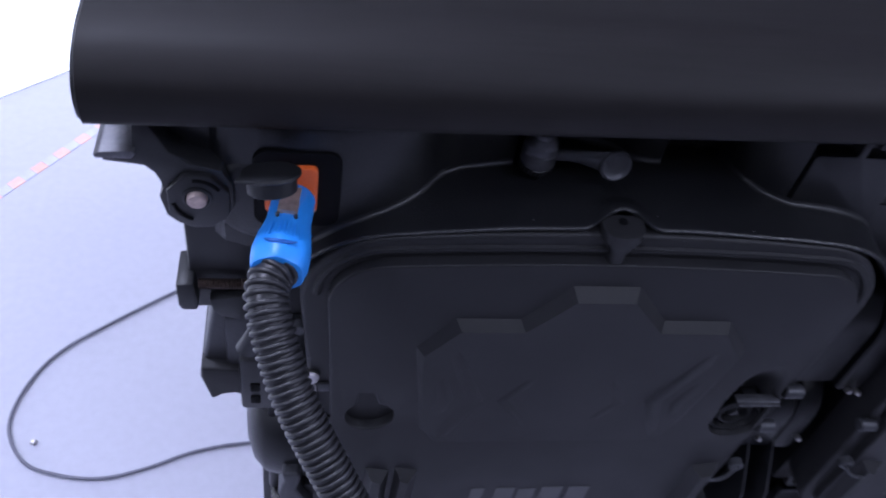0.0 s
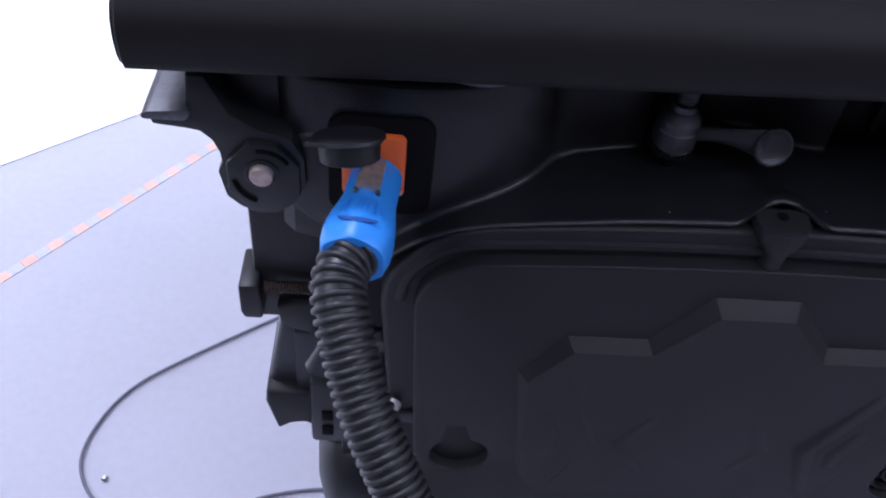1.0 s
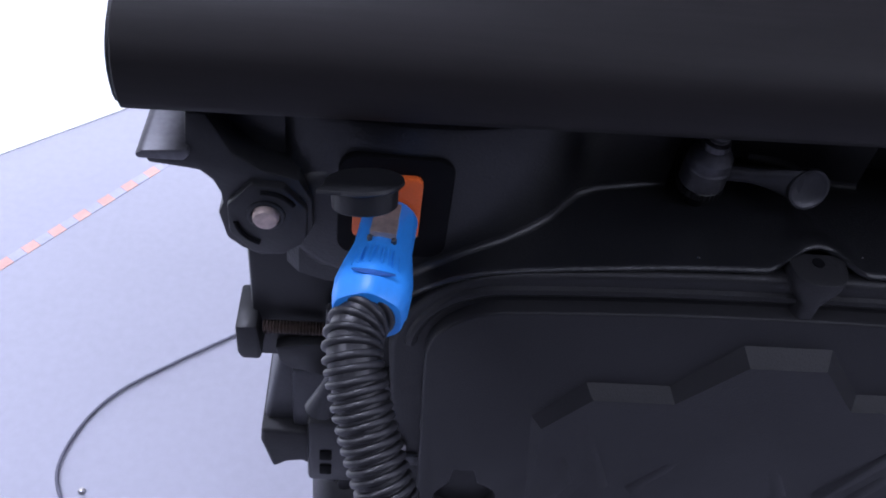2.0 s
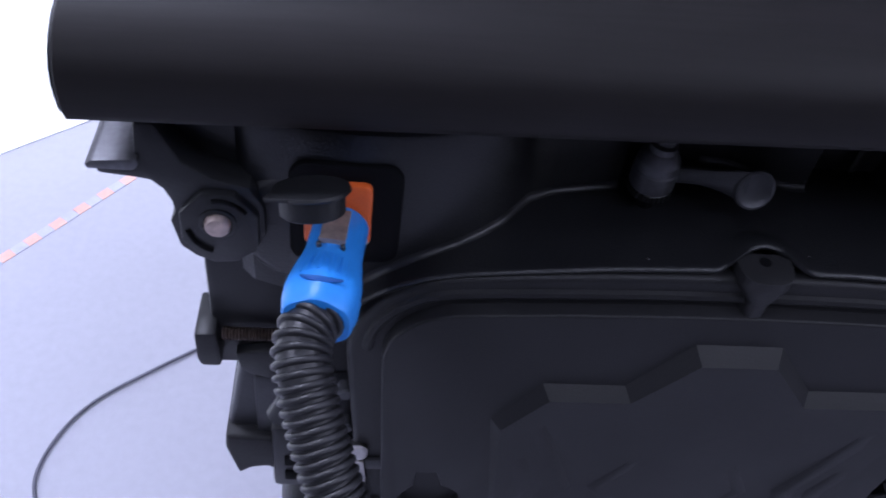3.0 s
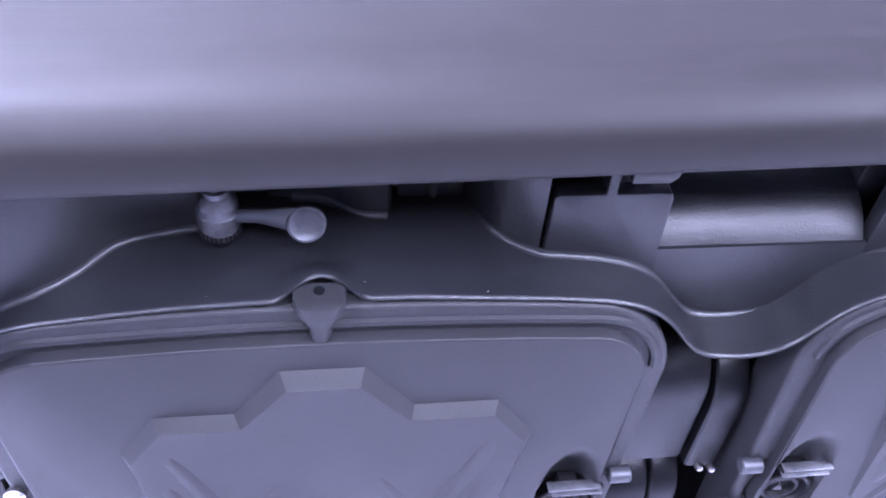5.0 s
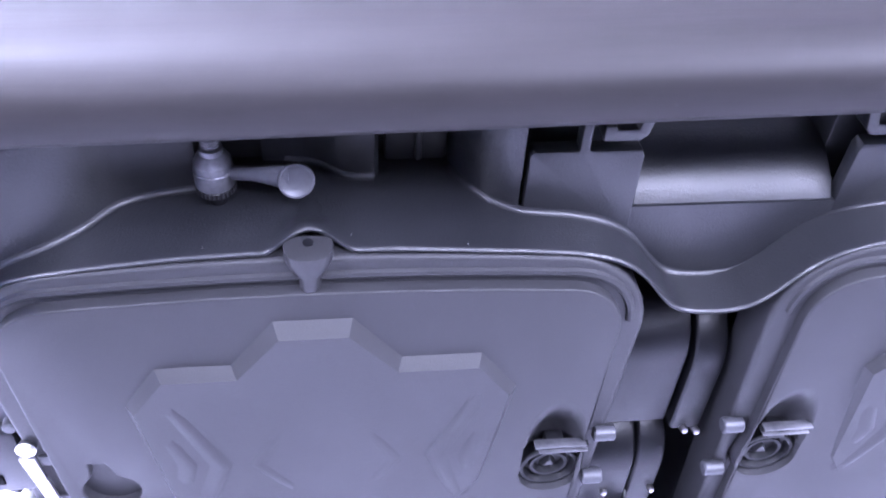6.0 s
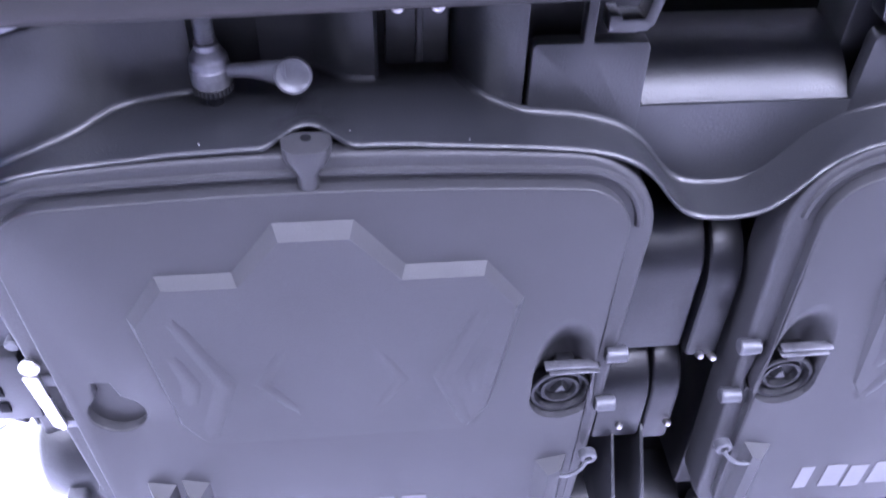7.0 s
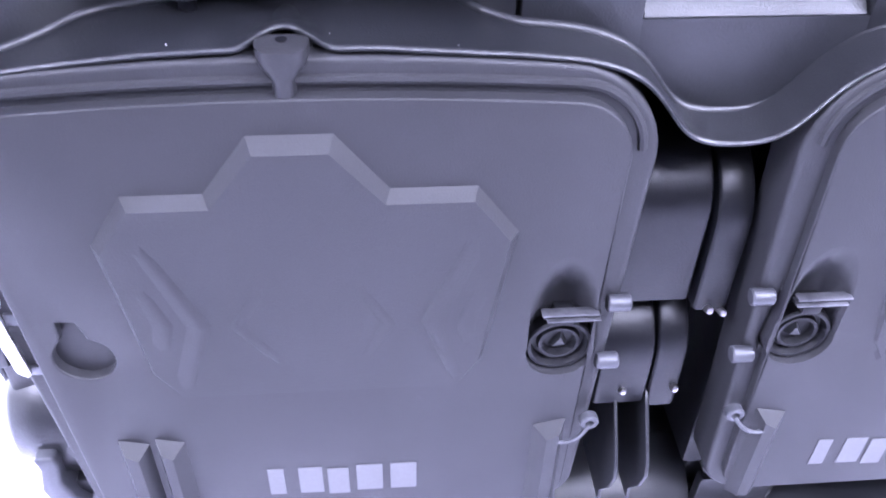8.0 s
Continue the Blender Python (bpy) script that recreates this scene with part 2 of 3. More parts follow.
# ---- the screen cabinet ----
def low_edge(x):
    """Height of the front lip of the top shelf."""
    if x > XL:
        x = 2 * XL - x
    xs = (-0.265, -0.235, -0.215, -0.20, -0.185, -0.17, -0.15, -0.123, -0.077, -0.035, 0.046, 0.078, 0.126, 0.155, 0.172, 0.185, 0.197, 0.207, 0.216, 0.226, 0.238, 0.2555)
    zs = (-0.02, 0.008, 0.034, 0.051, 0.062, 0.069, 0.0735, 0.077, 0.082, 0.084, 0.084, 0.0815, 0.078, 0.0745, 0.0705, 0.065, 0.0565, 0.045, 0.032, 0.0225, 0.0185, 0.0170)
    z = float(np.interp(x, xs, zs))
    return z


def bump(x):
    d = abs(x + 0.0025)
    return 0.0135 * (0.5 + 0.5 * math.cos(math.pi * d / 0.027)) ** 0.85 if d < 0.027 else 0.0


def smooth_low(x):
    return sum(low_edge(x + k * 0.002) for k in range(-3, 4)) / 7


def shelf_mesh(end):
    """The top shelf: a wavy lip, level from front to back."""
    t = bmesh.new()
    xs = np.linspace(end, 2 * XS - end, 321)
    rows = []
    for x in xs:
        z = smooth_low(float(x))
        w = bump(float(x))
        o, h = 0.85 * w, 0.52 * w
        ring = [(0.0125 + o, z + h - 0.0045), (0.0105 + o, z + h - 0.0035), (0.0098 + o, z + h - 0.0015), (0.0106 + o, z + h - 0.0003), (0.0125 + o, z + h), (0.017 + 0.9 * o, z + 0.95 * h), (0.023 + 0.75 * o, z + 0.7 * h), (0.030 + 0.5 * o, z + 0.35 * h), (0.037 + 0.2 * o, z + 0.1 * h), (0.047, z), (0.125, z), (0.125, z - 0.0045)]
        rows.append([t.verts.new((float(x), y, zz)) for y, zz in ring])
    for a, b in zip(rows, rows[1:]):
        for k in range(len(a)):
            t.faces.new((a[k], a[(k + 1) % len(a)], b[(k + 1) % len(a)], b[k]))
    t.faces.new(rows[0])
    t.faces.new(rows[-1])
    return t


def badge_depth(z):
    return -0.0092 + 0.0092 * max(0, (0.03 - z) / 0.205)


def fillet_mesh(line):
    """A sloping fillet where upright walls meet the shelf; line: x, y of the walls' foot."""
    t = bmesh.new()
    pts = [Vector(p) for p in line]
    fine = []
    for p, q in zip(pts, pts[1:]):
        k = max(1, int((q - p).length / 0.004))
        fine += [p.lerp(q, j / k) for j in range(k)]
    fine.append(pts[-1])
    rows = []
    for i, p in enumerate(fine):
        d = (fine[min(i + 2, len(fine) - 1)] - fine[max(i - 2, 0)]).normalized()
        nrm = Vector((d.y, -d.x))
        z = smooth_low(p.x)
        f = 0.0036
        rows.append([t.verts.new((p.x + nrm.x * f * u, p.y + nrm.y * f * u, z + f * w)) for u, w in ((1.0, 0.05), (0.55, 0.18), (0.18, 0.55), (0.05, 1.0), (-0.3, 1.0), (-0.3, -0.1), (1.0, -0.1))])
    for a, b in zip(rows, rows[1:]):
        for k in range(7):
            t.faces.new((a[k], a[(k + 1) % 7], b[(k + 1) % 7], b[k]))
    return t


def raised(base, top, y0, y1, bm=None):
    """A plateau with sloping sides: base outline at depth y0, top outline at y1."""
    t = bmesh.new()
    lo = [t.verts.new((x, y0, z)) for x, z in base]
    hi = [t.verts.new((x, y1(z) if callable(y1) else y1, z)) for x, z in top]
    n = len(base)
    for i in range(n):
        t.faces.new((lo[i], lo[(i + 1) % n], hi[(i + 1) % n], hi[i]))
    t.faces.new(hi)
    return merge(bm or bmesh.new(), t)


def chevron(line, height, near, far):
    """A low soft ridge along a bent line in x, z: steep on one side (near), long on the other (far)."""
    bm = bmesh.new()
    p = [Vector(q) for q in line]
    n = len(p)
    rows = []
    for i in range(n):
        d1 = (p[i] - p[i - 1]).normalized() if i else (p[1] - p[0]).normalized()
        d2 = (p[i + 1] - p[i]).normalized() if i < n - 1 else d1
        d = (d1 + d2).normalized()
        m = Vector((-d.y, d.x)) / max(0.5, d.dot(d1))
        h = height if 0 < i < n - 1 else -0.0004
        row = []
        for o, y in ((near, 0.0006), (near * 0.55, -0.55 * h), (near * 0.15, -h), (-near * 0.3, -h), (-far * 0.4, -0.5 * h), (-far, 0.0006)):
            q = p[i] + m * o
            row.append(bm.verts.new((q.x, badge_depth(q.y) + y, q.y)))
        rows.append(row)
    for ra, rb in zip(rows, rows[1:]):
        for j in range(5):
            bm.faces.new((ra[j], ra[j + 1], rb[j + 1], rb[j]))
    return bm


def service_cover(parent, mirror):
    """A rounded service cover with a raised badge, finger hole, locking knob and pins."""
    rim = outline(-0.207, 0.207, 0.0788, -0.335, 0.056, 0.03, 0.0145)
    rim = [(x * (1 - (0.063 * max(0, -z - 0.03) / 0.26 if x > 0 else 0.072 * min(1, max(0, -z - 0.02) / 0.08) + 0.04 * max(0, -z - 0.1) / 0.2)), z) for x, z in rim]
    well = [(0.163 + 0.0225 * math.cos(radians(a)), -0.108 + 0.050 * math.sin(radians(a))) for a in range(0, 181, 6)]
    well += [(0.1645 + 0.0240 * math.cos(radians(a)), -0.1455 + 0.0240 * math.sin(radians(a))) for a in range(170, 371, 8)]
    wide_well = [(0.164 + (x - 0.164) * 1.04, -0.12 + (z + 0.12) * 1.03) for x, z in well]
    cover = part("service_cover", holed_plate(rim, [wide_well], 0.0085, 0.045, 0.004), POWDER, parent, "black powder-coated service cover with rounded corners", mirror)
    key = [(-0.1605, -0.098), (-0.149, -0.0985), (-0.146, -0.108)] + circle(-0.1505, -0.1325, 0.0195, 22, 72, -232)[0:22] + [(-0.1615, -0.114)]
    face = outline(-0.1885, 0.1885, 0.0590, -0.325, 0.035, 0.025, 0.009)
    face = [(x * (1 - 0.042 * max(0, -z) / 0.15 + (0.05 * min(1, max(0, -z) / 0.09) if x > 0 else 0)), z) for x, z in face]
    part("face_panel", holed_plate(face, [key, well], 0.0, 0.0140, 0.0016), POWDER, cover, "", mirror)
    # bead round the face
    bead_line = outline(-0.196, 0.196, 0.0665, -0.33, 0.041, 0.028, 0.0095)
    half = [(x * (1 - 0.050 * max(0, -z) / 0.2 - (0.012 * min(1, max(0, -z) / 0.1) if x < 0 else 0)), 0.0085, z) for x, z in bead_line]
    start = [i for i, (x, y, z) in enumerate(half) if z < -0.30]
    seq = half[start[-1] + 1:] + half[:start[0]]
    part("bead_strip", sweep([Vector(p) for p in seq], lambda i: 0.0031, 8), POWDER, cover, "", mirror)
    # bottoms of the recesses
    part("finger_recess", box(-0.178, -0.126, 0.0095, 0.012, -0.158, -0.09, 0), POWDER, cover, "", mirror)
    scoop = bmesh.new()
    cx, cz = 0.164, -0.138
    grid = []
    for q in (1.0, 0.95, 0.9, 0.82, 0.74, 0.66, 0.56, 0.46, 0.36, 0.26, 0.16, 0.06):
        row = []
        for x, z in well:
            run = 0.62 if z > -0.1 else 0.62 - 0.54 * min(1, (-0.1 - z) / 0.03)
            u = min(1.0, (1 - q) / run)
            row.append(scoop.verts.new((cx + (x - cx) * q, 0.0185 * u * u * (3 - 2 * u), cz + (z - cz) * q)))
        grid.append(row)
    m = len(well)
    for ra, rb in zip(grid, grid[1:]):
        for k in range(m):
            scoop.faces.new((ra[k], ra[(k + 1) % m], rb[(k + 1) % m], rb[k]))
    scoop.faces.new(grid[-1])
    part("finger_scoop", scoop, POWDER, cover, "", mirror, 2)
    # badge with sloping shoulders
    base = [(-0.101, 0.0), (-0.1245, -0.035), (-0.112, -0.150), (-0.088, -0.195), (0.088, -0.195), (0.112, -0.150), (0.1275, -0.0355), (0.101, 0.0), (0.0505, 0.0), (0.0205, 0.038), (-0.027, 0.038), (-0.055, 0.0)]
    top = [(-0.0965, -0.0065), (-0.1185, -0.0385), (-0.108, -0.148), (-0.085, -0.190), (0.085, -0.190), (0.108, -0.148), (0.1215, -0.0385), (0.0985, -0.0065), (0.0475, -0.0065), (0.0175, 0.0305), (-0.0235, 0.0305), (-0.0515, -0.0065)]
    skirt = bmesh.new()
    lo = [skirt.verts.new((x, max(0.0004, badge_depth(z) + 0.003), z)) for x, z in base]
    hi = [skirt.verts.new((x, badge_depth(z), z)) for x, z in top]
    for i in range(len(base)):
        skirt.faces.new((lo[i], lo[(i + 1) % len(base)], hi[(i + 1) % len(base)], hi[i]))
    skirt.faces.new(hi)
    part("badge", skirt, POWDER, cover, "raised angular badge with low chevrons", mirror, 0.2)
    for line, height, near, far in (([(-0.0985, -0.028), (-0.0690, -0.103), (-0.090, -0.172)], 0.0036, 0.005, 0.012), ([(-0.1030, -0.066), (-0.0920, -0.101), (-0.0970, -0.128)], 0.0022, 0.005, 0.011),
                                    ([(0.0960, -0.172), (0.0730, -0.106), (0.1010, -0.028)], 0.0036, 0.005, 0.012), ([(0.1000, -0.132), (0.0955, -0.108), (0.1055, -0.074)], 0.0022, 0.005, 0.011),
                                    ([(-0.021, -0.146), (-0.049, -0.104), (-0.029, -0.066)], 0.0020, 0.005, 0.007), ([(0.026, -0.067), (0.048, -0.108), (0.028, -0.146)], 0.0013, 0.005, 0.007)):
        part("chevron", chevron(line, height, near, far), POWDER, cover, "", mirror, 3)
    # locking knob
    part("knob", lathe((0.1645, 0.0150, -0.1440), (0, -1, 0), [(0, 0.0232), (0.0095, 0.0232), (0.0108, 0.0222), (0.0108, 0.0198), (0.004, 0.0180), (0.004, 0.0152), (0.0085, 0.0144), (0.0085, 0.0120), (0.003, 0.0107), (0.003, 0.0003)], 40), KNOB, cover, "round black locking knob with ringed face", mirror, 0.4)
    part("arrow", raised([(0.158, -0.1495), (0.172, -0.1475), (0.166, -0.136)], [(0.161, -0.1475), (0.169, -0.1465), (0.1655, -0.1395)], 0.0125, 0.0075, None), PLATE, cover, "small raised arrow on the knob", mirror, 0.2)
    lx = 0.0 if not mirror else -0.0065
    lz = 0.0 if not mirror else 0.0045
    part("knob_stalk", box(0.1575, 0.1715, 0.000, 0.014, -0.1200, -0.1090, 0.002), KNOB, cover, "", mirror)
    part("knob_lever", box(0.148 + lx, 0.186 + lx, -0.0040, 0.004, -0.1078 + lz, -0.1064 + lz, 0.0006), DULL, cover, "thin grey metal lever plate", mirror)
    part("knob_lever_edge", box(0.151 + lx, 0.187 + lx, -0.0060, 0.002, -0.1108 + lz, -0.1098 + lz, 0.0004), DULL, cover, "", mirror)
    part("knob_lever_core", box(0.149 + lx, 0.188 + lx, -0.0030, 0.002, -0.1098 + lz, -0.1078 + lz, 0.0003), KNOB, cover, "", mirror)
    for z in (-0.106, -0.163):
        part("hinge_pin", lathe((0.1925, 0.006, z), (1, 0, 0), [(0, 0.005), (0.001, 0.0062), (0.0150, 0.0062), (0.016, 0.005)], 20), GREYPL, cover, "grey metal hinge pin", mirror)
    # tab at the top with a screw hole
    tab = bmesh.new()
    rings = []
    for z, w, y in ((0.0862, 0.0134, 0.0008), (0.0857, 0.0142, -0.0002), (0.0795, 0.0142, -0.0006), (0.0750, 0.0126, 0.0002), (0.0715, 0.0096, 0.0004), (0.0690, 0.0072, 0.0006), (0.0590, 0.0068, 0.0010)):
        rings.append([tab.verts.new((-0.0035 + w * math.copysign(abs(math.cos(radians(a))) ** 0.7, math.cos(radians(a))), 0.020 - (0.020 - y) * abs(math.sin(radians(a))) ** 0.6, z)) for a in range(0, 181, 10)])
    for ra, rb in zip(rings, rings[1:]):
        for k in range(len(ra) - 1):
            tab.faces.new((ra[k], ra[k + 1], rb[k + 1], rb[k]))
    tab.faces.new(rings[0])
    part("screw_tab", tab, POWDER, cover, "", mirror, 0.6)
    # no hole is cut: this disc carries its shade
    part("screw_hole_shade", lathe((-0.0035, 0.0145, 0.0858), (0, 0, 1), [(0, 0.0031), (0.0008, 0.0031), (0.0008, 0.0002)], 18), DARK, cover, "near-black disc for the shaded screw hole", mirror)
    # channels at the foot
    for x0, x1, x2, x3 in ((-0.148, -0.142, -0.134, -0.126), (-0.122, -0.117, -0.110, -0.101), (0.177, 0.171, 0.162, 0.152)):
        part("foot_ridge", raised([(x0, -0.218), (x3, -0.224), (x3, -0.325), (x0, -0.325)], [(x1, -0.226), (x2, -0.232), (x2, -0.32), (x1, -0.32)], 0.0005, -0.010), POWDER, cover, "", mirror, 0.2)
    part("cable_clip", sweep(smooth_path([(0.166, -0.008, -0.236), (0.178, -0.009, -0.236), (0.187, -0.008, -0.231), (0.194, -0.004, -0.224)], 16)[0], lambda i: 0.0018, 8), GREYPL, cover, "bent grey wire clip", mirror)
    part("clip_eye", lathe((0.194, 0.002, -0.221), (0, -1, 0), [(0, 0.007), (0.006, 0.007), (0.007, 0.006), (0.007, 0.0035), (0.003, 0.0025), (0.003, 0.0002)], 20), GREYPL, cover, "", mirror)
    # pale printed bars where the maker's mark stands
    for x0, x1, z0 in ((-0.047, -0.035, -0.263), (-0.024, -0.006, -0.263), (-0.002, 0.014, -0.266), (0.020, 0.040, -0.263), (0.046, 0.066, -0.263)):
        if mirror:
            x0, x1 = 0.067 - x1, 0.067 - x0
        part("printed_bar", box(x0, x1, -0.0006, 0.001, z0 - 0.032, z0, 0), PRINT, cover, "pale grey printed bar", mirror)
    return cover


def cabinet_shell(at, end):
    cab = empty("led_cabinet", at, "back of a black die-cast screen cabinet with two service covers", "screen cabinet", "stacked cabinets")
    wide = 2 * XS
    # body halves take the shade-darkened black, as they lie behind the covers
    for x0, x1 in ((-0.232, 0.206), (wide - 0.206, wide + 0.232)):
        part("body", box(x0, x1, 0.046, 0.115, -0.352, 0.012, 0.004), CAST_SHADED, cab)
    part("front_modules", box(-0.245, wide + 0.245, 0.150, 0.172, -0.35, 0.148, 0.001), PLATE, cab, "flat black front of the screen")
    part("top_shelf", shelf_mesh(-0.212), CAST, cab, "black cast shelf with a wavy bright-edged lip", False, 0.9)
    for mir in (False, True):
        service_cover(cab, "cover" if mir else False)
        # rounded corner block that carries the power socket
        plan = [(end, 0.1155), (end, 0.0385), (end + 0.007, 0.031), (max(end + 0.021, -0.241), 0.0265), (-0.205, 0.024), (-0.185, 0.0245), (-0.170, 0.027), (-0.155, 0.0315), (-0.142, 0.038), (-0.131, 0.046), (-0.123, 0.055), (-0.116, 0.062), (-0.104, 0.0665), (-0.075, 0.069), (-0.068, 0.0700), (-0.067, 0.1155)]
        part("corner_block", prism(plan, "z", 0.040, 0.1455, 0.0045, 3, only=lambda e: all(v.co.z > 0.14 for v in e.verts)), CAST, cab, "", mir, 0.5)
        part("fillet", fillet_mesh([(-0.205, 0.024), (-0.185, 0.0245), (-0.170, 0.027), (-0.155, 0.0315), (-0.142, 0.038), (-0.131, 0.046), (-0.123, 0.055), (-0.116, 0.062), (-0.104, 0.0665), (-0.075, 0.069), (-0.068, 0.0700)]), CAST, cab, "", mir, 1.0)
        part("fillet", fillet_mesh([(-0.018, 0.093), (-0.004, 0.0915), (0.004, 0.088), (0.012, 0.0815), (0.019, 0.0765), (0.026, 0.0745), (0.037, 0.0745)]), CAST, cab, "", mir, 1.0)
        part("fillet", fillet_mesh([(0.085, 0.088), (0.090, 0.076), (0.097, 0.064), (0.106, 0.0545), (0.116, 0.0485), (0.1255, 0.0445), (0.1955, 0.0445), (XS, 0.0455)]), CAST, cab, "", mir, 1.0)
        # wall behind the clamp lever, with a drooping nose
        mid = [(-0.032, 0.1155), (-0.032, 0.094), (-0.018, 0.093), (-0.004, 0.0915), (0.004, 0.088), (0.012, 0.0815), (0.019, 0.0765), (0.026, 0.0745), (0.037, 0.0745), (0.0395, 0.078), (0.0395, 0.1155)]
        part("middle_block", prism(mid, "z", 0.06, 0.1600, 0.003, 2, only=lambda e: all(v.co.z > 0.15 for v in e.verts)), CAST, cab, "", mir)
        part("clamp_recess", box(-0.069, -0.030, 0.098, 0.1155, 0.06, 0.160, 0.001), PLATE, cab, "", mir)
        part("back_wall", box(0.038, 0.095, 0.1, 0.1155, 0.06, 0.160, 0.001), CAST, cab, "", mir)
        # rounded pillar beside the handle
        pil = [(0.084, 0.1155), (0.085, 0.088), (0.090, 0.076), (0.097, 0.064), (0.106, 0.0545), (0.116, 0.0485), (0.1225, 0.0465), (0.1235, 0.052), (0.1235, 0.1155)]
        part("pillar", prism(pil, "z", 0.05, 0.1580, 0.004, 3, only=lambda e: all(v.co.z > 0.14 for v in e.verts)), CAST, cab, "", mir, 0.5)
        # flat plate with a stem
        plate = [(0.1255, 0.072), (0.1255, 0.120), (0.128, 0.1225), (0.1545, 0.1225), (0.1545, 0.1600), (0.1605, 0.1600), (0.1605, 0.1225), (0.1925, 0.1225), (0.1945, 0.118), (0.1955, 0.054)]
        part("stem_plate", prism(plate, "y", 0.0445, 0.056, 0.0012), CAST, cab, "", "grip" if mir else False)
        part("plate_recess", box(0.124, 0.196, 0.075, 0.1155, 0.05, 0.14, 0.002), PLATE, cab, "", "grip" if mir else False)
        hook = [(0.168, 0.128), (0.190, 0.128), (0.1945, 0.132), (0.2005, 0.1600), (0.1935, 0.1600), (0.1880, 0.136), (0.175, 0.136), (0.1745, 0.1385), (0.168, 0.1385)]
        part("hook", prism(hook, "y", 0.046, 0.062, 0.0014), CAST, cab, "", "grip" if mir else False)
        # screwed foot behind the shelf
        part("foot_plate", box(0.044, 0.083, 0.088, 0.1, 0.086, 0.132, 0.002), PLATE, cab, "", mir)
        part("foot_fin", box(0.0625, 0.0665, 0.082, 0.090, 0.09, 0.13, 0.001), CAST, cab, "", mir)
        for x in (0.052, 0.076):
            part("screw", lathe((x, 0.089, 0.126), (0, -1, 0), [(0, 0.0045), (0.003, 0.0045), (0.004, 0.0036), (0.004, 0.0016), (0.0022, 0.0012), (0.0022, 0.0001)], 16), STEEL, cab, "small steel socket screw", mir)
    # carrying handle: a broad grip rounded over at the top
    prof = [(0.0452, 0.068), (0.0452, 0.0755)] + [(0.0452 + 0.058 * (math.cos(radians(32)) - math.cos(radians(a))), 0.0755 + 0.058 * (math.sin(radians(a)) - math.sin(radians(32)))) for a in range(36, 91, 6)] + [(0.115, 0.1027), (0.115, 0.068)]
    foot = [(float(x), smooth_low(float(x)) - 0.002) for x in np.linspace(0.1275, 2 * XG - 0.1275, 40)]
    part("handle_face", prism(foot + [(2 * XG - 0.1275, 0.0785), (0.1275, 0.0785)], "y", 0.0449, 0.058), CAST, cab)
    part("handle_grip", prism(prof, "x", 0.1965, 2 * XG - 0.1965, 0, 1), CAST, cab, "broad rounded black carrying grip", False, 0.4)
    # middle column below the handle, coloured darker for the shade it sits in
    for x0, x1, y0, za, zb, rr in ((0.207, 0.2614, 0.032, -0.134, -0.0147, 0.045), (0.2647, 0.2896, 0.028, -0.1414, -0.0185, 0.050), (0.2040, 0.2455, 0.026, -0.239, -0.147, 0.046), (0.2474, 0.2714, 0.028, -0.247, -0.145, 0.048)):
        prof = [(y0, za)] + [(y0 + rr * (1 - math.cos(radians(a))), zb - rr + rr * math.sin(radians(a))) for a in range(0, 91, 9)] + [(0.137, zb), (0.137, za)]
        part("column_shell", prism(prof, "x", x0, x1, 0.004, 3), CAST_SHADED, cab, "", False, 0.4)
    part("column_back", box(0.205, 2 * XS - 0.205, 0.138, 0.149, -0.35, 0.0, 0.002), CAST_SHADED, cab)
    for x, z in ((0.2750, -0.1360), (0.2855, -0.1390), (0.2258, -0.2210), (0.2666, -0.2210)):
        part("screw", lathe((x, 0.024, z), (0, -1, 0.4), [(-0.02, 0.003), (0.0, 0.003), (0.0016, 0.0022), (0.002, 0.0005)], 12), STEEL, cab, "small steel screw")
    # two coupling fins with curved front edges
    for x in (0.2225, 0.2475):
        fin = [(0.090, -0.229), (0.030, -0.229), (0.024, -0.236), (0.008, -0.256), (-0.005, -0.274), (-0.009, -0.288), (-0.002, -0.310), (0.010, -0.330), (0.014, -0.338), (0.012, -0.350), (0.090, -0.350)]
        part("coupling_fin", prism(fin, "x", x - 0.0014, x + 0.0014, 0.0005, 1), PLATE, cab, "thin dark steel coupling fin")
    part("fin_bridge", box(0.2225, 0.2475, 0.0305, 0.034, -0.231, -0.2275, 0.0008), PLATE, cab)
    return cab


cab = cabinet_shell((0, 0, Z0), -0.262)

# ---- end hardware of the upper cabinet ----
# corner bracket with a lug
brk = [(-0.3185, 0.1165), (-0.302, 0.1145), (-0.2965, 0.1135), (-0.2915, 0.1085), (-0.2885, 0.101), (-0.2880, 0.095), (-0.2905, 0.0885), (-0.2875, 0.0725), (-0.281, 0.066), (-0.2725, 0.0615), (-0.262, 0.0625), (-0.2525, 0.070), (-0.247, 0.083), (-0.2475, 0.100), (-0.2535, 0.1115), (-0.2700, 0.1160), (-0.282, 0.125), (-0.2915, 0.1455), (-0.300, 0.1455), (-0.302, 0.1235), (-0.3195, 0.1235)]
part("corner_bracket", prism(brk, "y", 0.0215, 0.041, 0.0012), PLATE, cab, "black steel corner bracket with a bored lug")
part("bracket_lug", prism([(-0.3215, 0.1215), (-0.302, 0.1215), (-0.2995, 0.1245), (-0.2995, 0.1285), (-0.319, 0.1265), (-0.3225, 0.1240)], "y", 0.018, 0.105, 0.0012), DULL, cab, "grey metal lug plate")
part("bracket_web", prism([(-0.292, 0.112), (-0.245, 0.09), (-0.235, 0.09), (-0.235, 0.1455), (-0.296, 0.1455)], "y", 0.037, 0.11, 0.002), CAST, cab)
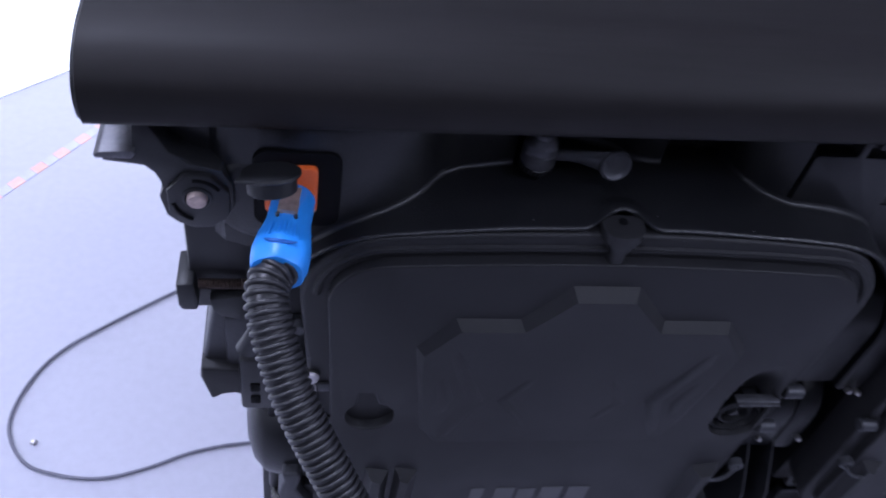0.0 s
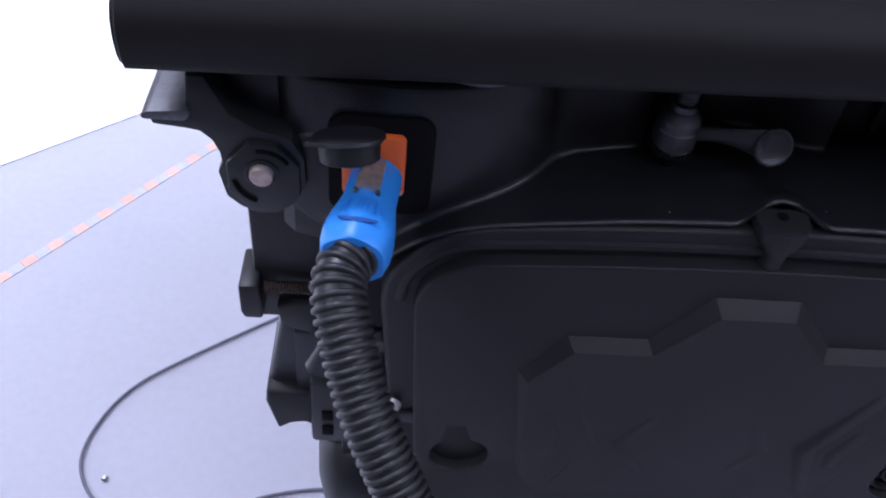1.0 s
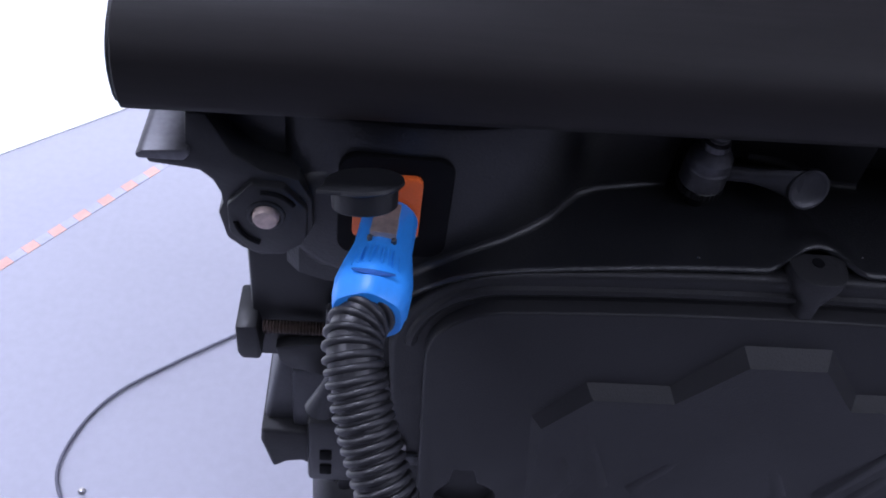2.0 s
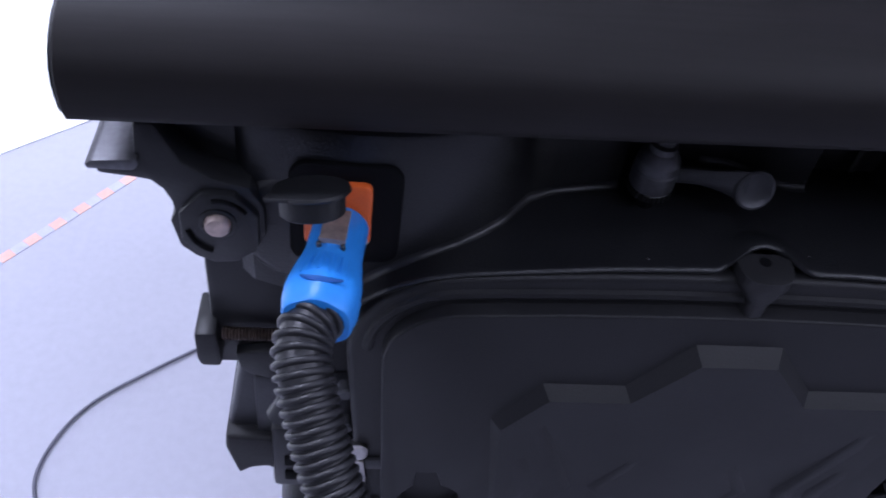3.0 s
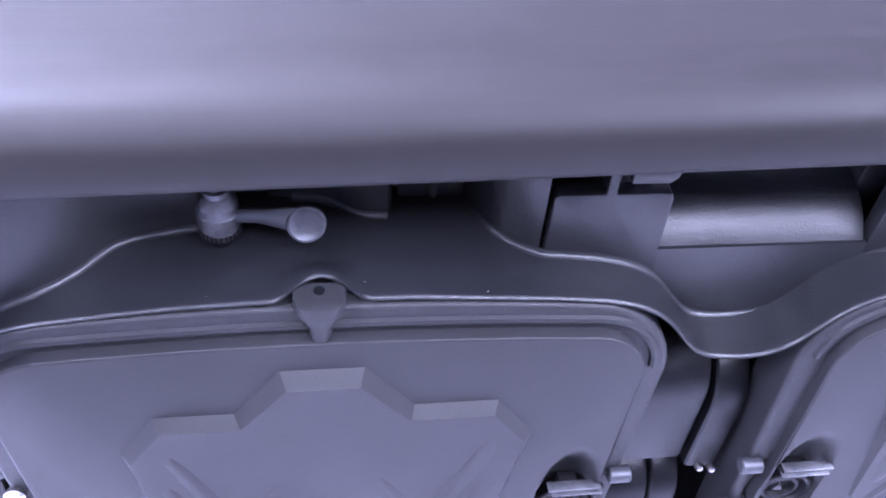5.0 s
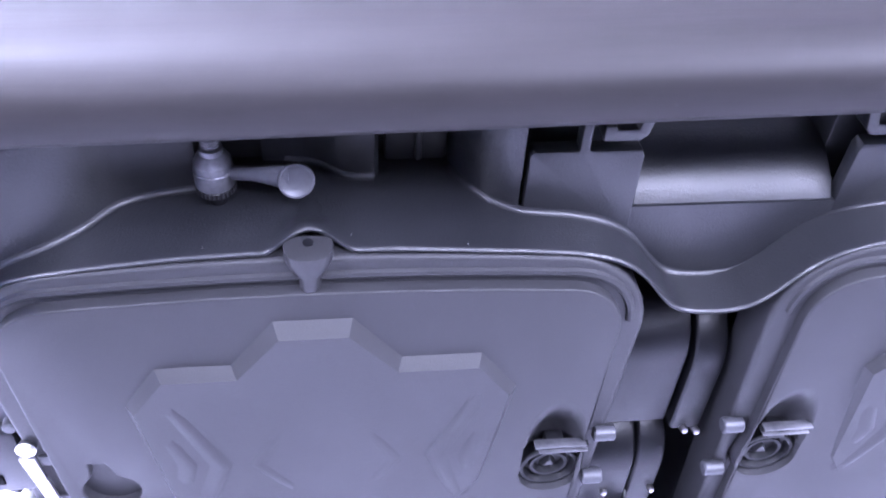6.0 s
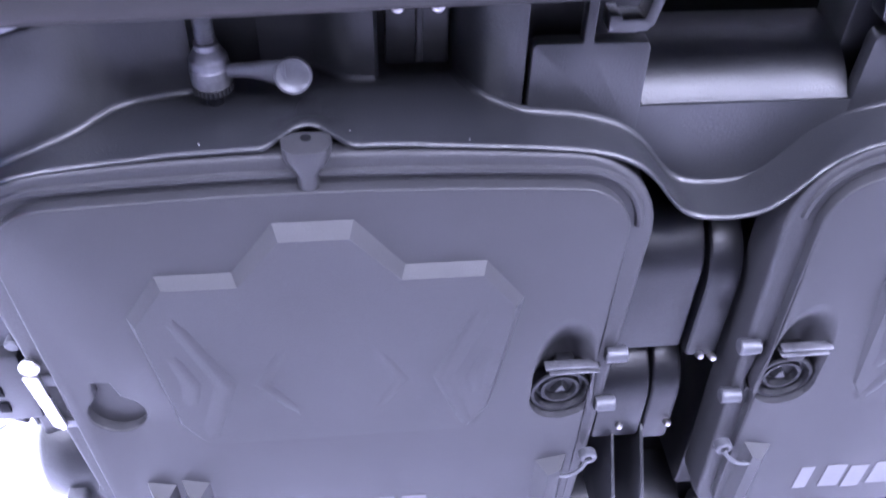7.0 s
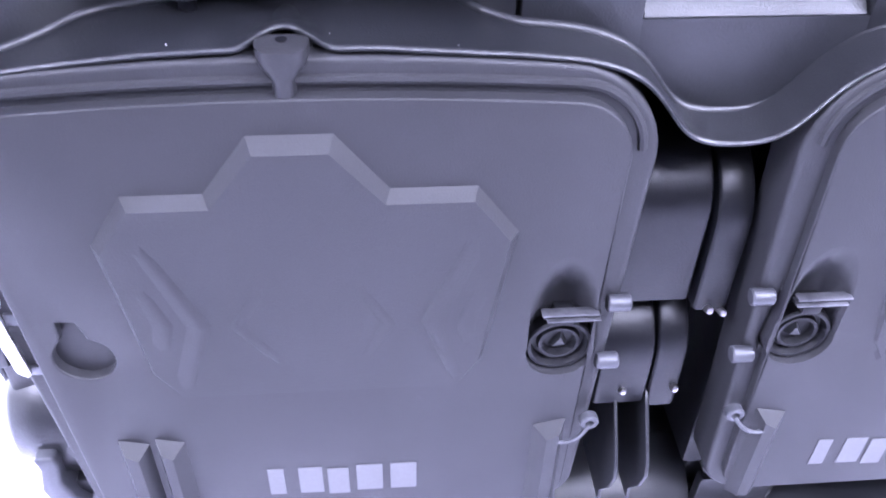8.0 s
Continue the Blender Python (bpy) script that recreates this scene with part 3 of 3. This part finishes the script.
octo = [(-0.2675 + 0.0195 * math.cos(radians(a)), 0.0885 + 0.0235 * math.sin(radians(a))) for a in range(22, 382, 45)]
part("bolt_plate", prism(octo, "y", 0.0175, 0.023, 0.0015), PLATE, cab)
part("bolt_seat", lathe((-0.268, 0.0178, 0.0930), (0, -1, 0), [(0, 0.0088), (0.0012, 0.0088), (0.0016, 0.0080), (0.0016, 0.0068), (0.0003, 0.0066), (0.0003, 0.0002)], 28), PLATE, cab, "", False, 0.4)
part("bolt", lathe((-0.268, 0.0176, 0.0930), (0, -1, 0), [(0, 0.0062), (0.003, 0.0060), (0.0042, 0.0052), (0.0048, 0.003), (0.0046, 0.0002)], 24), COPPER, cab, "worn bronze-coloured bolt head")
# raised near-black arcs paint the shade of two slots
for a0, a1 in ((35, 100), (190, 260)):
    arc = [Vector((-0.2675 + 0.0148 * math.cos(radians(a)), 0.0172, 0.0905 + 0.0165 * math.sin(radians(a)))) for a in range(a0, a1, 8)]
    part("bolt_slot_shade", sweep(arc, lambda i: 0.0012, 8), DARK, cab)
# screw clamp below the bracket
part("clamp_body", box(-0.283, -0.236, 0.042, 0.100, -0.048, 0.075, 0.004), RUBBER, cab)
part("clamp_jaw", prism([(-0.2905, -0.007), (-0.2785, -0.006), (-0.2765, -0.028), (-0.2775, -0.0355), (-0.2885, -0.0355), (-0.2905, -0.030)], "y", 0.030, 0.062, 0.002), PLATE, cab, "black clamp jaw")
thr = [(k * 0.0009, 0.0042 if k % 2 else 0.0033) for k in range(0, 38)]
part("threaded_rod", lathe((-0.276, 0.036, -0.012), (1, 0, 0), thr, 14), ROD, cab, "dark brown threaded rod", False, 0.2)
part("clamp_foot", prism([(-0.270, -0.030), (-0.242, -0.025), (-0.236, -0.058), (-0.262, -0.050), (-0.268, -0.044)], "y", 0.035, 0.09, 0.002), RUBBER, cab)
# lower end bracket with a sloping shoulder
part("end_bracket", prism([(-0.268, -0.045), (-0.240, -0.045), (-0.236, -0.125), (-0.281, -0.120)], "y", 0.045, 0.11, 0.004, 3), GREYPL, cab, "grey sloping end bracket")
part("end_bracket_skirt", prism([(-0.2815, -0.118), (-0.238, -0.121), (-0.232, -0.185), (-0.242, -0.180), (-0.248, -0.162), (-0.256, -0.155), (-0.266, -0.157), (-0.2755, -0.165), (-0.2825, -0.132)], "y", 0.035, 0.10, 0.003, 3), POWDER, cab)
part("rounded_flank", lathe((-0.157, 0.084, -0.258), (-1, -0.02, 0), [(0.0, 0.064), (0.058, 0.063), (0.078, 0.057), (0.088, 0.045), (0.094, 0.026), (0.096, 0.0005)], 40), CAST, cab, "", False, 1.2)
part("flank_rod", sweep([Vector((-0.243, 0.06, -0.16)), Vector((-0.232, 0.06, -0.27)), Vector((-0.222, 0.06, -0.35))], lambda i: 0.004, 10), PLATE, cab)
part("flank_knob", lathe((-0.178, 0.012, -0.240), (0, -1, 0.1), [(-0.03, 0.012), (0, 0.012), (0.003, 0.011), (0.003, 0.0065), (0.0, 0.0055), (0.0, 0.0002)], 24), PLATE, cab, "black round side knob", False, 0.4)
part("flank_knob_pin", lathe((-0.178, 0.012, -0.240), (0, -1, 0.1), [(0, 0.0045), (0.002, 0.004), (0.0022, 0.0002)], 16), DULL, cab)
part("hanger_strap", prism([(-0.2187, -0.2507), (-0.2037, -0.2507), (-0.2014, -0.26), (-0.2051, -0.2824), (-0.1995, -0.2992), (-0.1888, -0.3132), (-0.2084, -0.3132), (-0.2191, -0.3039), (-0.2219, -0.2899), (-0.2168, -0.2647)], "y", 0.010, 0.034, 0.003, 3), GREYPL, cab, "bent grey hanger strap")
part("flank_block", box(-0.200, -0.172, 0.020, 0.09, -0.352, -0.292, 0.004), CAST, cab)
# over-centre latch beside the cover
part("latch_box", box(-0.252, -0.216, 0.030, 0.10, -0.172, -0.10, 0.004), PLATE, cab)
# grooves are not cut: near-black strips stand for their shade
for z in (-0.134, -0.152):
    part("latch_groove_shade", box(-0.244, -0.236, 0.0285, 0.031, z - 0.008, z + 0.003, 0.001), DARK, cab)
# solid near-black block in place of the shaded window
part("latch_window_shade", box(-0.206, -0.181, 0.020, 0.04, -0.145, -0.10, 0.001), DARK, cab)
part("latch_strap", prism([(-0.2040, -0.092), (-0.1935, -0.092), (-0.1885, -0.148), (-0.1915, -0.151), (-0.1975, -0.146)], "y", 0.003, 0.0058, 0.0008), STEEL, cab, "bright bent steel latch strap")
part("latch_arm", prism([(-0.197, -0.144), (-0.1785, -0.144), (-0.1785, -0.152), (-0.1945, -0.152)], "y", 0.006, 0.03, 0.001), DULL, cab)
part("latch_arm", prism([(-0.193, -0.0945), (-0.1785, -0.0945), (-0.1785, -0.105), (-0.193, -0.105)], "y", 0.006, 0.03, 0.001), GREYPL, cab)
part("latch_head", lathe((-0.1975, 0.007, -0.0845), (0, -1, 0.15), [(-0.006, 0.0045), (0, 0.0065), (0.002, 0.0068), (0.0036, 0.0050), (0.0042, 0.0004)], 18), STEEL, cab, "bright steel latch head")
part("side_plate", box(-0.262, -0.196, 0.041, 0.052, -0.140, -0.060, 0.003), GREYPL, cab, "flat grey side plate")
part("flank_lever", sweep(smooth_path([(-0.2275, 0.034, -0.006), (-0.2325, 0.029, -0.028), (-0.2385, 0.024, -0.050), (-0.2435, 0.021, -0.069)], 20)[0], lambda i: 0.0035 + 0.0055 * max(0, (i - 9) / 10) ** 1.5, 12), GREYPL, cab, "grey drop-shaped side lever")
part("flank_lever_hub", lathe((-0.241, 0.034, 0.001), (1, 0, 0), [(0, 0.007), (0.001, 0.008), (0.02, 0.008), (0.021, 0.007)], 20), DULL, cab)
for z in (-0.035, -0.07):
    part("cover_nub", lathe((-0.206, 0.020, z), (0, -1, 0), [(0, 0.005), (0.007, 0.005), (0.008, 0.004)], 14), GREYPL, cab)

# power socket: orange flange on a near-black plate, the recess's shade
sock = outline(-0.236, -0.184, 0.128, 0.066, 0.009, 0.009)
part("socket_boss", lathe((-0.2255, 0.045, 0.082), (0, -1, 0), [(0, 0.0395), (0.012, 0.0390), (0.018, 0.0355), (0.0205, 0.030), (0.0212, 0.0005)], 40), CAST, cab, "round cast boss behind the socket", False, 1.0)
part("socket_recess_shade", prism(sock, "y", 0.0215, 0.026, 0.0012), DARK, cab, "near-black rounded plate for the shaded socket recess")
part("socket_flange", prism(outline(-0.2290, -0.1980, 0.1190, 0.0810, 0.004, 0.004), "y", 0.0180, 0.0225, 0.001), ORANGE, cab, "bright orange plastic socket flange")
for x, z in ((-0.2010, 0.0845), (-0.2260, 0.1150)):
    part("flange_screw", lathe((x, 0.0182, z), (0, -1, 0), [(0, 0.0022), (0.0008, 0.0022), (0.0012, 0.0015), (0.0012, 0.0002)], 14), STEEL, cab)
cap_bm = lathe((0, 0, 0), (0, 0, 1), [(-0.002, 0.0146), (-0.0012, 0.0156), (0.0085, 0.0160), (0.0087, 0.0182), (0.0096, 0.0190), (0.0112, 0.0186), (0.0118, 0.0165), (0.0118, 0.0002)], 40)
tip = prism([(-0.0235, -0.009), (-0.017, -0.0125), (-0.008, -0.0155), (-0.008, 0.010), (-0.017, 0.004)], "z", 0.0090, 0.0112, 0.0006)
merge(cap_bm, tip)
cap_bm.transform(Matrix.Translation((-0.2235, -0.0060, 0.1270)) @ Matrix.Scale(0.88, 4) @ Vector((-0.08, 0.40, 0.91)).to_track_quat("Z", "X").to_matrix().to_4x4() @ Matrix.Rotation(radians(90), 4, "Z"))
cap = part("socket_cap", cap_bm, RUBBER, cab, "black rubber socket cap flipped up over the plug")

for x, y, z, r in ((-0.062, 0.0165, 0.0832, 0.0008), (0.021, 0.020, 0.0862, 0.0004), (0.088, 0.014, 0.0812, 0.0005)):
    part("paint_chip", lathe((x, y, z), (0, 0, 1), [(0, r), (r * 0.8, r * 0.6), (r, r * 0.1)], 8), STEEL, cab)

# lower cabinet carries the upper one
lower = cabinet_shell((0, 0, Z0 - 0.5), -0.230)
plinth = empty("plinth", (XS, 0.08, 0), "low black steel base under the screen cabinets", "base")
part("beam", box(-0.5, 0.5, -0.06, 0.06, 0.0, Z0 - 0.5 - 0.353, 0.003), PLATE, plinth)

# ---- hanging beam: a thick black tube over the cabinets ----
beam = empty("hanging_beam", (0, 0, Z0), "deep black painted bar with a rounded nose over the cabinets", "bar")
SLOPE = 0.0245


def beam_bar(x0, x1, inset, end_round):
    """A deep flat bar along x with a rounded nose, rising slightly to one end."""
    t = bmesh.new()
    nose = [(0.0062, 0.0), (0.0045, 0.0012), (0.0030, 0.005), (0.0020, 0.011), (0.0018, 0.018), (0.0032, 0.0245), (0.0062, 0.0300), (0.0110, 0.0350), (0.0180, 0.0395), (0.0270, 0.0428), (0.0380, 0.0447), (0.0520, 0.0457), (0.0700, 0.0462), (0.150, 0.0465), (0.157, 0.044), (0.160, 0.038), (0.160, 0.002), (0.158, 0.0)]
    my, mz = 0.08, 0.023
    rows = []
    for x, q in ((x0, inset + end_round), (x0 + end_round, inset), (x1 - end_round, inset), (x1, inset + end_round)):
        rows.append([t.verts.new((x, y + (my - y) * q / 0.08, 0.1578 + SLOPE * (x + 0.322) + z + (mz - z) * q / 0.023)) for y, z in nose])
    n = len(nose)
    for a, b in zip(rows, rows[1:]):
        for k in range(n):
            t.faces.new((a[k], a[(k + 1) % n], b[(k + 1) % n], b[k]))
    t.faces.new(rows[0])
    t.faces.new(rows[-1])
    return t


part("bar", beam_bar(-0.3200, 0.86, 0.0, 0.0006), TUBE, beam, "", False, 0.7)
part("end_cap", beam_bar(-0.3220, -0.3201, 0.002, 0.0004), RUBBER, beam, "black plastic end cap")
for x in (-0.165, 2 * XS + 0.165):
    part("saddle", lathe((x, 0.053, 0.1457), (0, 0, 1), [(0.0, 0.026), (0.001, 0.028), (0.009, 0.028), (0.010, 0.027), (0.010, 0.02), (0.0175, 0.02)], 36), DULL, beam, "round dull metal saddle under the tube")

# ---- clamp lever under the tube ----
def clamp_lever(x0):
    c = empty("clamp_lever", (x0, 0, Z0), "grey metal clamping lever screwed down on the shelf", "lever", "clamp levers")
    y, z = 0.057, 0.0925
    # narrow spacer, near-black so the gap under the ring looks shaded
    part("shaded_spacer", lathe((0, y, 0.0835), (0, 0, 1), [(0, 0.0050), (0.0090, 0.0050)], 28), DARK, c)
    part("knurled_ring", lathe((0, y, z), (0, 0, 1), [(0, 0.0108), (0.004, 0.0112), (0.005, 0.0100)], 40), PLATE, c)
    for k in range(26):
        a = 2 * math.pi * k / 26
        part("knurl", box(0.0110 * math.cos(a) - 0.0007, 0.0110 * math.cos(a) + 0.0007, y + 0.0110 * math.sin(a) - 0.0007, y + 0.0110 * math.sin(a) + 0.0007, z + 0.0006, z + 0.0042, 0), KNOB, c)
    part("hub", lathe((0, y, z + 0.0045), (0, 0, 1), [(0, 0.0108), (0.001, 0.0116), (0.011, 0.0118), (0.012, 0.0112), (0.017, 0.0110), (0.0215, 0.0082), (0.0225, 0.0070)], 36), DULL, c, "dull grey metal hub", False, 0.35)
    part("stud", lathe((0, y, z + 0.025), (0, 0, 1), [(k * 0.0011, (0.0058 if k % 2 else 0.0051) if k > 5 else 0.0070) for k in range(0, 44)], 20), DULL, c, "grey threaded stud", False, 0.2)
    pth, ln = smooth_path([(0.008, y - 0.003, z + 0.0135), (0.020, y - 0.006, z + 0.0155), (0.034, y - 0.010, z + 0.0165), (0.043, y - 0.012, z + 0.0160)], 22)
    arm = bmesh.new()
    rows = []
    for i, p in enumerate(pth):
        u = i / 21
        h = 0.0042 + 0.0050 * max(0, (u - 0.35) / 0.65) ** 1.3
        rows.append([arm.verts.new((p.x, p.y + o, p.z + s * h)) for o, s in ((0.0, 1), (-0.0018, 0.8), (-0.003, 0.3), (-0.003, -0.5), (-0.0018, -0.9), (0.0, -1.1), (0.003, -0.9), (0.003, 0.8))])
    for a, b in zip(rows, rows[1:]):
        for k in range(8):
            arm.faces.new((a[k], a[(k + 1) % 8], b[(k + 1) % 8], b[k]))
    arm.faces.new(rows[0])
    arm.faces.new(rows[-1][::-1])
    part("arm", arm, GREYPL, c, "", False, 0.7)
    part("thumb_pad", lathe((0.0470, y - 0.0125, z + 0.0152), (0.1, -1, 0.35), [(-0.004, 0.0088), (0.001, 0.0108), (0.0030, 0.0104), (0.0032, 0.0092), (0.0024, 0.008), (0.0014, 0.005), (0.0012, 0.0003)], 30), GREYPL, c, "round dished thumb pad", False, 0.6)
    return c


clamp_lever(-0.0562)
clamp_lever(2 * XS + 0.0535)

# ---- blue power plug and its corrugated conduit ----
plug = empty("power_plug", (0, 0, Z0), "blue plastic power plug locked in the orange socket", "power plug")
A, B = Vector((-0.2115, 0.017, 0.0965)), Vector((-0.2198, -0.0435, 0.0985))
ax = (B - A).normalized()
L = (B - A).length
t = bmesh.new()
segs, rows = 48, []
prof = [(0.0, 0.0115), (0.002, 0.0128), (0.022, 0.0130), (0.028, 0.0140), (0.038, 0.0160), (0.046, 0.0172), (0.054, 0.0170), (L - 0.005, 0.0162), (L - 0.001, 0.0156), (L, 0.0148), (L, 0.0110)]
side = Vector((1, 0, 0)) - ax * ax.x
side.normalize()
upv = side.cross(ax)
if upv.z < 0:
    upv = -upv
for s, r in prof:
    ring = []
    for k in range(segs):
        a = 2 * math.pi * k / segs
        flat = 1.0 if s < 0.03 else 1 - 0.05 * (0.5 + 0.5 * math.cos(6 * a))
        rr = r * flat
        if 0.034 < s < 0.048 and math.sin(a) > 0.2:
            rr += 0.00035 * math.cos(segs / 2 * a)
        ring.append(t.verts.new(A + ax * s + side * rr * math.cos(a) + upv * rr * 0.96 * math.sin(a)))
    rows.append(ring)
for a, b in zip(rows, rows[1:]):
    for k in range(segs):
        t.faces.new((a[k], a[(k + 1) % segs], b[(k + 1) % segs], b[k]))
t.faces.new(rows[0])
t.faces.new(rows[-1])
part("shell", t, BLUE, plug, "", False, 0.6)
for k in range(-5, 6):
    c0 = A + ax * 0.034 + side * k * 0.0021 + upv * (0.0146 - 0.00012 * k * k * 2)
    c1 = A + ax * 0.045 + side * k * 0.0024 + upv * (0.0160 - 0.00012 * k * k * 2)
    part("grip_rib", sweep([c0, (c0 + c1) / 2 + upv * 0.0004, c1], lambda i: 0.0006, 6), BLUE, plug)
# slit is not cut: a darker blue strip carries its shade
crest = []
for k in range(13):
    u = -1 + 2 * k / 12
    c = A + ax * (0.0495 + 0.0018 * (1 - u * u)) + side * u * 0.0090 + upv * (0.0160 - 0.0011 * u * u)
    crest.append(c)
part("grip_slit_shade", sweep(crest, lambda i: 0.0004 + 0.0012 * (1 - ((i - 6) / 6) ** 2), 8), material("blue plastic, slit shade", (0.006, 0.09, 0.36), 0.5), plug)
lt = bmesh.new()
for s0, s1, h, w in ((0.006, 0.018, 0.0142, 0.0050), (0.018, 0.027, 0.0158, 0.0056)):
    c = [A + ax * s + side * q * w + upv * (h + o) for s in (s0, s1) for q in (-1, 1) for o in (-0.003, 0)]
    vs = [lt.verts.new(p) for p in c]
    for f in ((0, 1, 3, 2), (4, 6, 7, 5), (0, 4, 5, 1), (2, 3, 7, 6), (1, 5, 7, 3), (0, 2, 6, 4)):
        lt.faces.new([vs[i] for i in f])
part("latch_tongue", bevel(lt, 0.0006, 2), COPPER, plug, "worn bronze-coloured metal latch tongue")
for q in (-1, 1):
    part("latch_pin", lathe(A + ax * 0.0290 + side * q * 0.0052 + upv * 0.0125, upv, [(0, 0.0012), (0.0022, 0.0012), (0.0026, 0.0006)], 10), DULL, plug)

pts = [(-0.2186, -0.0380, 0.0985), (-0.2245, -0.0500, 0.0965), (-0.2235, -0.0640, 0.0885), (-0.2140, -0.0870, 0.0650), (-0.2050, -0.1020, 0.0485), (-0.1938, -0.1160, 0.0305), (-0.1805, -0.1310, 0.0100), (-0.1660, -0.1460, -0.0150), (-0.1490, -0.1640, -0.0600), (-0.1400, -0.1750, -0.1300), (-0.1320, -0.1850, -0.2500), (-0.1300, -0.1850, -0.5000), (-0.1300, -0.1700, -0.7500), (-0.1500, -0.1500, -0.8900), (-0.2200, -0.1400, -0.9370), (-0.3500, -0.1300, -0.9370), (-0.6000, -0.1800, -0.9370)]
PITCH = 0.0044
pth, ln = smooth_path(pts, 10)
n = int(ln / PITCH) * 8
pth, ln = smooth_path(pts, n)
conduit = empty("conduit", (0, 0, Z0), "black corrugated plastic conduit hanging from the blue plug", "conduit")
SHOWN = 64
part("core", sweep(pth[:SHOWN * 8 + 1], lambda i: 0.0106, 24), CORR, conduit)
part("lower_run", sweep(pth[SHOWN * 8:], lambda i: 0.0106 + 0.0016 * (0.5 + 0.5 * math.cos(2 * math.pi * i / 8)) ** 0.5, 20), CORR, conduit)
ring_bm = bmesh.new()
ring_rows = []
for k in range(28):
    a = 2 * math.pi * k / 28
    ring_rows.append([ring_bm.verts.new((r * math.cos(a), r * math.sin(a), z)) for r, z in ((0.0100, -0.00170), (0.0117, -0.00150), (0.0125, -0.0009), (0.0127, 0.0), (0.0125, 0.0009), (0.0117, 0.00150), (0.0100, 0.00170))])
for k in range(28):
    for j in range(6):
        ring_bm.faces.new((ring_rows[k][j], ring_rows[(k + 1) % 28][j], ring_rows[(k + 1) % 28][j + 1], ring_rows[k][j + 1]))
ring_mesh = None
for k in range(SHOWN):
    i = k * 8 + 4
    way = (pth[i + 2] - pth[i - 2]).normalized()
    if ring_mesh is None:
        ro = part("ring", ring_bm, CORR, conduit, "", False, 2)
        ring_mesh = ro.data
    else:
        ro = new("ring", ring_mesh)
        ro.parent = conduit
    ro.matrix_basis = Matrix.Translation(pth[i]) @ way.to_track_quat("Z", "X").to_matrix().to_4x4() @ pose(0, 0, 0, random.uniform(-1.2, 1.2), 5 + random.uniform(-1.5, 1.5), 0)
